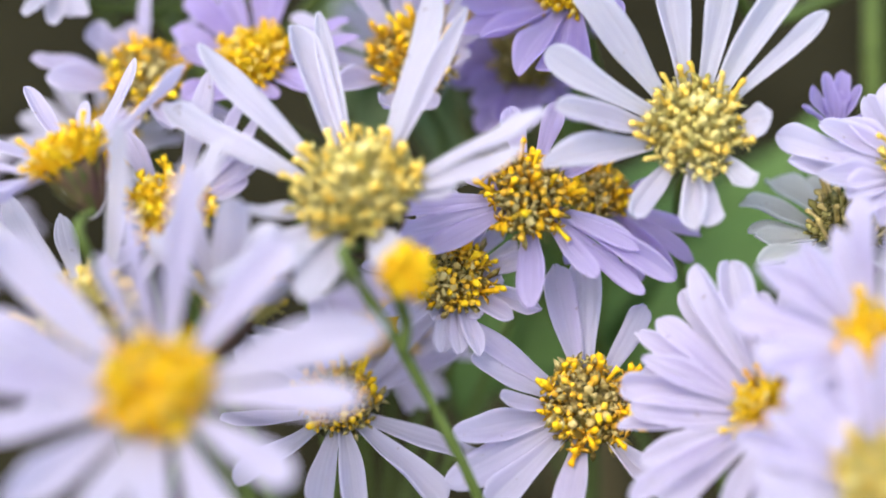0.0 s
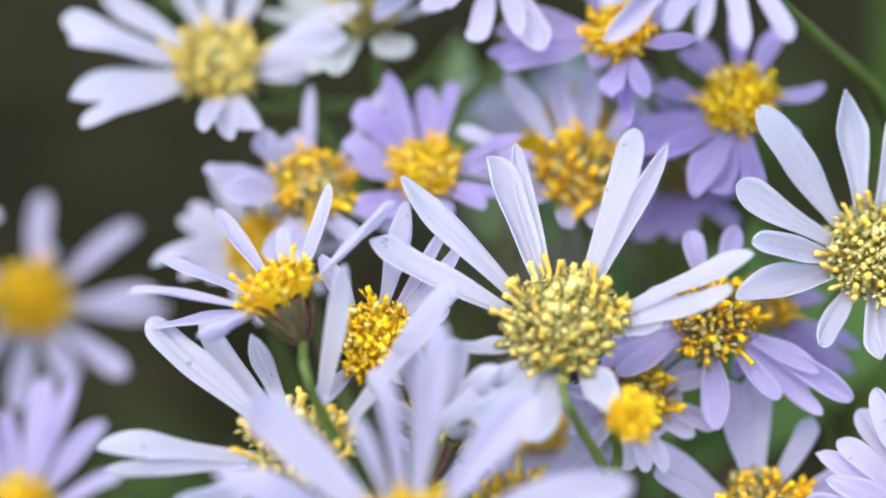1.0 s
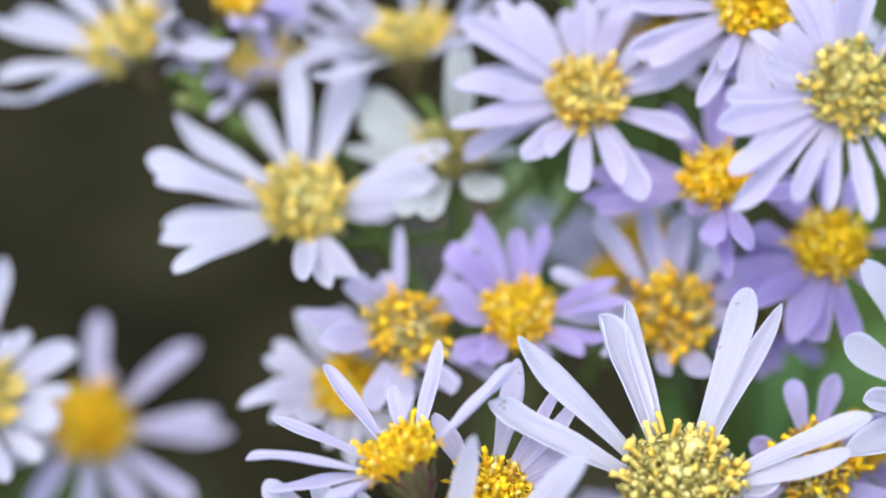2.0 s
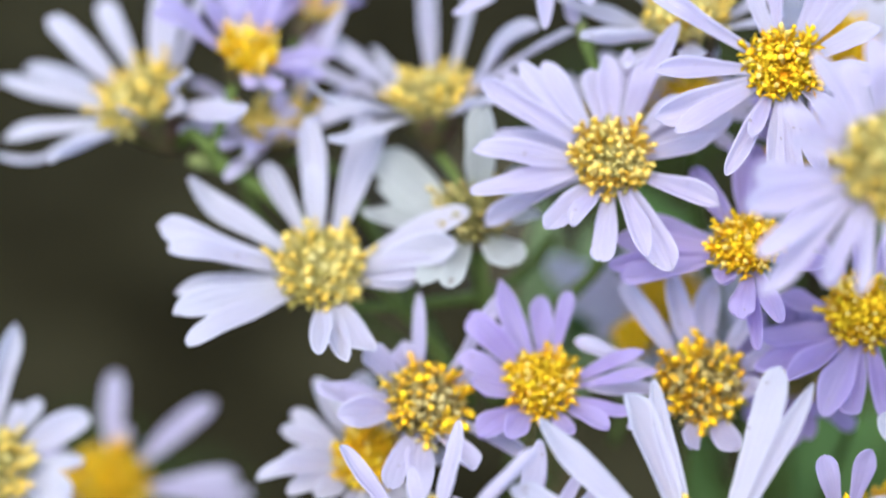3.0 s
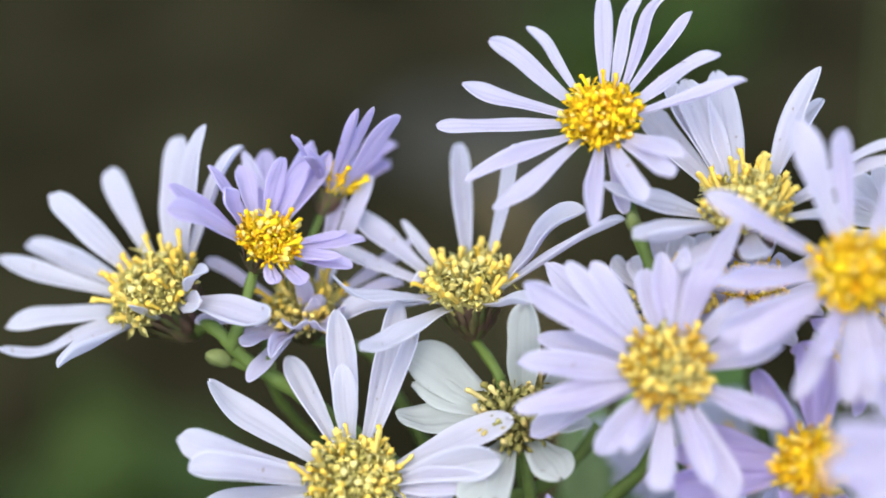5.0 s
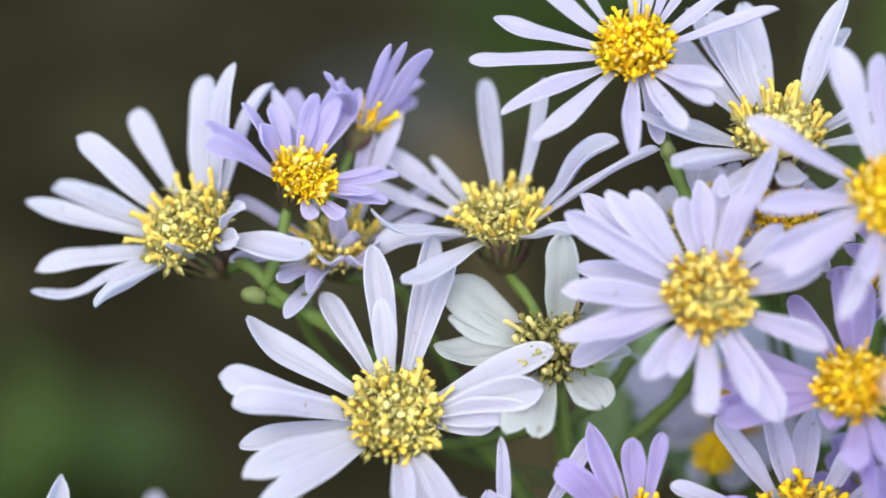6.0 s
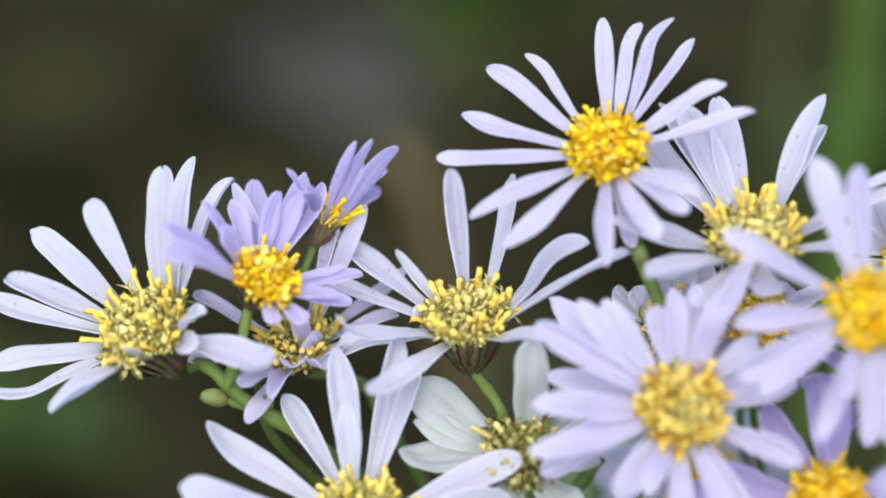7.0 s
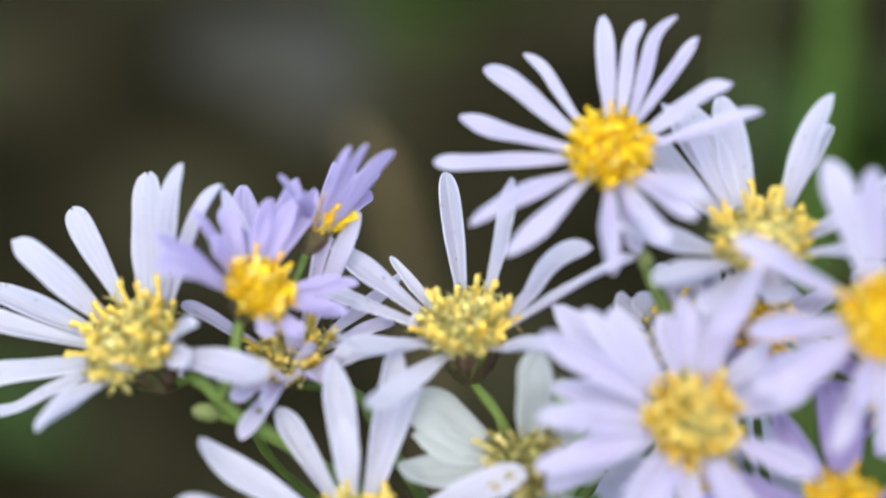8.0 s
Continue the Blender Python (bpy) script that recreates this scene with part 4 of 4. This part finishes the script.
aster("pale lilac aster flower with an amber-brown heart",
      (0.0348, -0.0267, 0.2817), (0.166, -0.718, 0.675), 3.1, LILAC, "amber", 2,
      [(251, 12, 4.1, 1.6), (308, 10, 4.8, 2.1), (358, 8, 3.6, 2.1)])
aster("pale lilac aster flower with a pale yellow heart",
      (0.0740, -0.0510, 0.2747), (-0.131, -0.712, 0.690), 3.0, LILAC, "dull", 2,
      [(124, 10, 9.0, 2.6), (163, 11, 12.6, 2.8), (180, 10, 10.5, 2.8)])
aster("pale lilac aster flower with a golden heart",
      (0.0733, -0.0414, 0.2828), (-0.124, -0.751, 0.648), 2.6, LILAC, "gold", 2,
      [(126, 11, 10.4, 2.4), (148, 12, 11.8, 2.7), (173, 11, 12.8, 2.4)])
aster("violet aster flower with an amber-brown heart",
      (0.0473, -0.0156, 0.2859), (0.188, -0.702, 0.687), 2.2, VIOLET, "amber", 0,
      [(15, 5, 6.7, 1.6), (250, 5, 8.0, 1.5), (286, 5, 7.6, 1.6), (299, 2, 9.5, 1.6), (315, 1, 11.0, 1.8), (328, 2, 11.0, 1.7), (342, 4, 10.5, 1.7)])
aster("violet aster flower with a spent olive heart",
      (0.0389, -0.0028, 0.2956), (0.013, -0.763, 0.646), 2.6, VIOLET, "spent", 2,
      [(202, 8, 7.9, 2.5), (242, 7, 9.1, 2.5), (268, 8, 8.2, 2.6), (301, 8, 5.8, 2.5)])
aster("pale lilac aster flower with an amber-brown heart",
      (0.0250, -0.0103, 0.2682), (0.137, -0.482, 0.866), 2.3, LILAC, "amber", 2,
      [(119, 9, 8.5, 2.6), (173, 8, 7.9, 2.6), (302, 2, 9.6, 2.6)])
aster("pale lilac aster flower with a pale yellow heart",
      (0.0774, -0.0220, 0.2915), (-0.038, -0.652, 0.758), 2.6, LILAC, "dull", 2,
      [(158, 11, 10.0, 2.6), (170, 10, 13.4, 3.0), (180, 8, 11.9, 2.9), (210, 10, 7.5, 2.9), (242, 10, 7.5, 2.6)])
aster("lilac-white aster flower with a golden heart",
      (0.0278, 0.0174, 0.2923), (-0.165, -0.419, 0.893), 3.5, WHITE, "gold", 2,
      [(132, 8, 8.9, 3.5), (159, 12, 14.5, 3.7), (170, 8, 11.8, 3.7), (196, 8, 9.5, 3.3), (223, 10, 6.6, 3.1)])
aster("violet aster flower with an amber-brown heart",
      (0.0389, 0.0015, 0.3177), (-0.122, -0.743, 0.658), 2.8, VIOLET, "amber", 1,
      [])
aster("lilac-white aster flower with a golden heart",
      (0.0430, 0.0109, 0.3248), (0.174, -0.687, 0.706), 3.1, WHITE, "gold", 1,
      [(265, 12, 4.2, 2.8), (355, 8, 5.0, 2.6)])


# ---- buds ----


def closed_bud_mesh(r, rng):
    """A shut bud: an egg of pointed bracts pressed together."""
    verts, faces, k = [], [], 16
    prof = [(0.25, -1.5), (0.62, -1.15), (0.86, -0.6), (0.92, 0.0), (0.82, 0.6), (0.55, 1.15), (0.2, 1.5)]
    for i, (rr, h) in enumerate(prof):
        for j in range(k):
            a = 2 * np.pi * (j + 0.25 * i) / k
            ridge = 1 + (0.10 if j % 2 else -0.06) + rng.uniform(-0.03, 0.03)
            verts.append((r * rr * ridge * np.cos(a), r * rr * ridge * np.sin(a), r * (h + (0.18 if j % 4 == 1 else 0.0))))
    for i in range(len(prof) - 1):
        for j in range(k):
            a, b = i * k + j, i * k + (j + 1) % k
            faces.append((a, b, b + k, a + k))
    faces.append(tuple(range((len(prof) - 1) * k, len(prof) * k)))
    return mesh_of("bud_shell", verts, faces, BUD)


def aster_bud(label, place, facing, disc, material, open_, stalk):
    """A closed or half-open head without petals on its stalk."""
    MADE[0] += 1
    rng = np.random.default_rng(500 + MADE[0])
    r = disc * 0.001
    head = new("aster_bud")
    m = frame_of(place, facing)
    head.matrix_world = m
    tagged(head, label, "flower bud", "buds in the clump")
    if open_:
        part("involucre", cup_mesh(r, rng), head)
    else:
        part("bud_shell", closed_bud_mesh(r, rng), head)
    count = 34 if open_ else 0
    for i in range(count):
        rho = math.sqrt((i + 0.5) / count)
        q = i * 2.39996
        at = Vector((0.8 * r * rho * math.cos(q), 0.8 * r * rho * math.sin(q), 0.5 * r * (1 - rho**2) - 0.2 * r))
        lean = Vector((math.cos(q) * rho * 0.8, math.sin(q) * rho * 0.8, 1.0))
        some = FLORETS["gold" if open_ else "spent"]["shut"]
        k = rng.uniform(0.8, 1.1)
        part("floret", some[i % len(some)], head, m=Matrix.Translation(at) @ lean.to_track_quat("Z", "Y").to_matrix().to_4x4() @ Matrix.Diagonal((k, k, k * 1.1, 1)))
    inv = m.inverted()
    pts = [m @ Vector((0, 0, -1.4 * r)), *[Vector(p) for p in stalk]]
    path = bezier([tuple(inv @ p) for p in pts], 6)
    part("stalk", tube_mesh("stalk", path, np.linspace(0.0005, 0.0006, len(path)), 6, STEM), head)


aster_bud("half-open golden aster bud without petals", (0.0344, -0.0475, 0.2905), (0.5, -0.6, 0.6), 1.9, GOLD, True, [(0.0336, -0.0436, 0.2845), (0.0332, -0.0437, 0.2816)])
aster_bud("small orange aster bud on a thin stalk", (0.0234, 0.0067, 0.2935), (0.0, -0.6, 0.8), 1.7, GOLD, True, [(0.0241, 0.0092, 0.2874), (0.0218, 0.0067, 0.2804)])
aster_bud("closed olive-green aster bud beside the branch", (-0.0214, 0.0060, 0.3131), (-0.85, -0.2, 0.35), 0.9, OLIVE, False, [(-0.0193, 0.0061, 0.3123), (-0.0176, 0.0059, 0.3118)])
aster_bud("slender closed green aster bud beside the branch", (-0.0167, 0.0058, 0.3127), (-0.1, -0.3, 0.9), 0.6, OLIVE, False, [(-0.0164, 0.0057, 0.3114), (-0.0158, 0.0057, 0.3104)])
aster_bud("tiny green aster bud against a thin stalk", (0.0169, 0.0072, 0.3276), (-0.15, -0.2, 0.95), 0.75, OLIVE, False, [(0.0175, 0.0067, 0.3258), (0.0182, 0.0060, 0.3245)])
aster_bud("tiny green aster bud against the branch", (-0.0014, -0.0026, 0.3035), (0.0, -0.4, 0.9), 0.6, OLIVE, False, [(-0.0012, -0.0025, 0.3027), (-0.0008, -0.0021, 0.3022)])
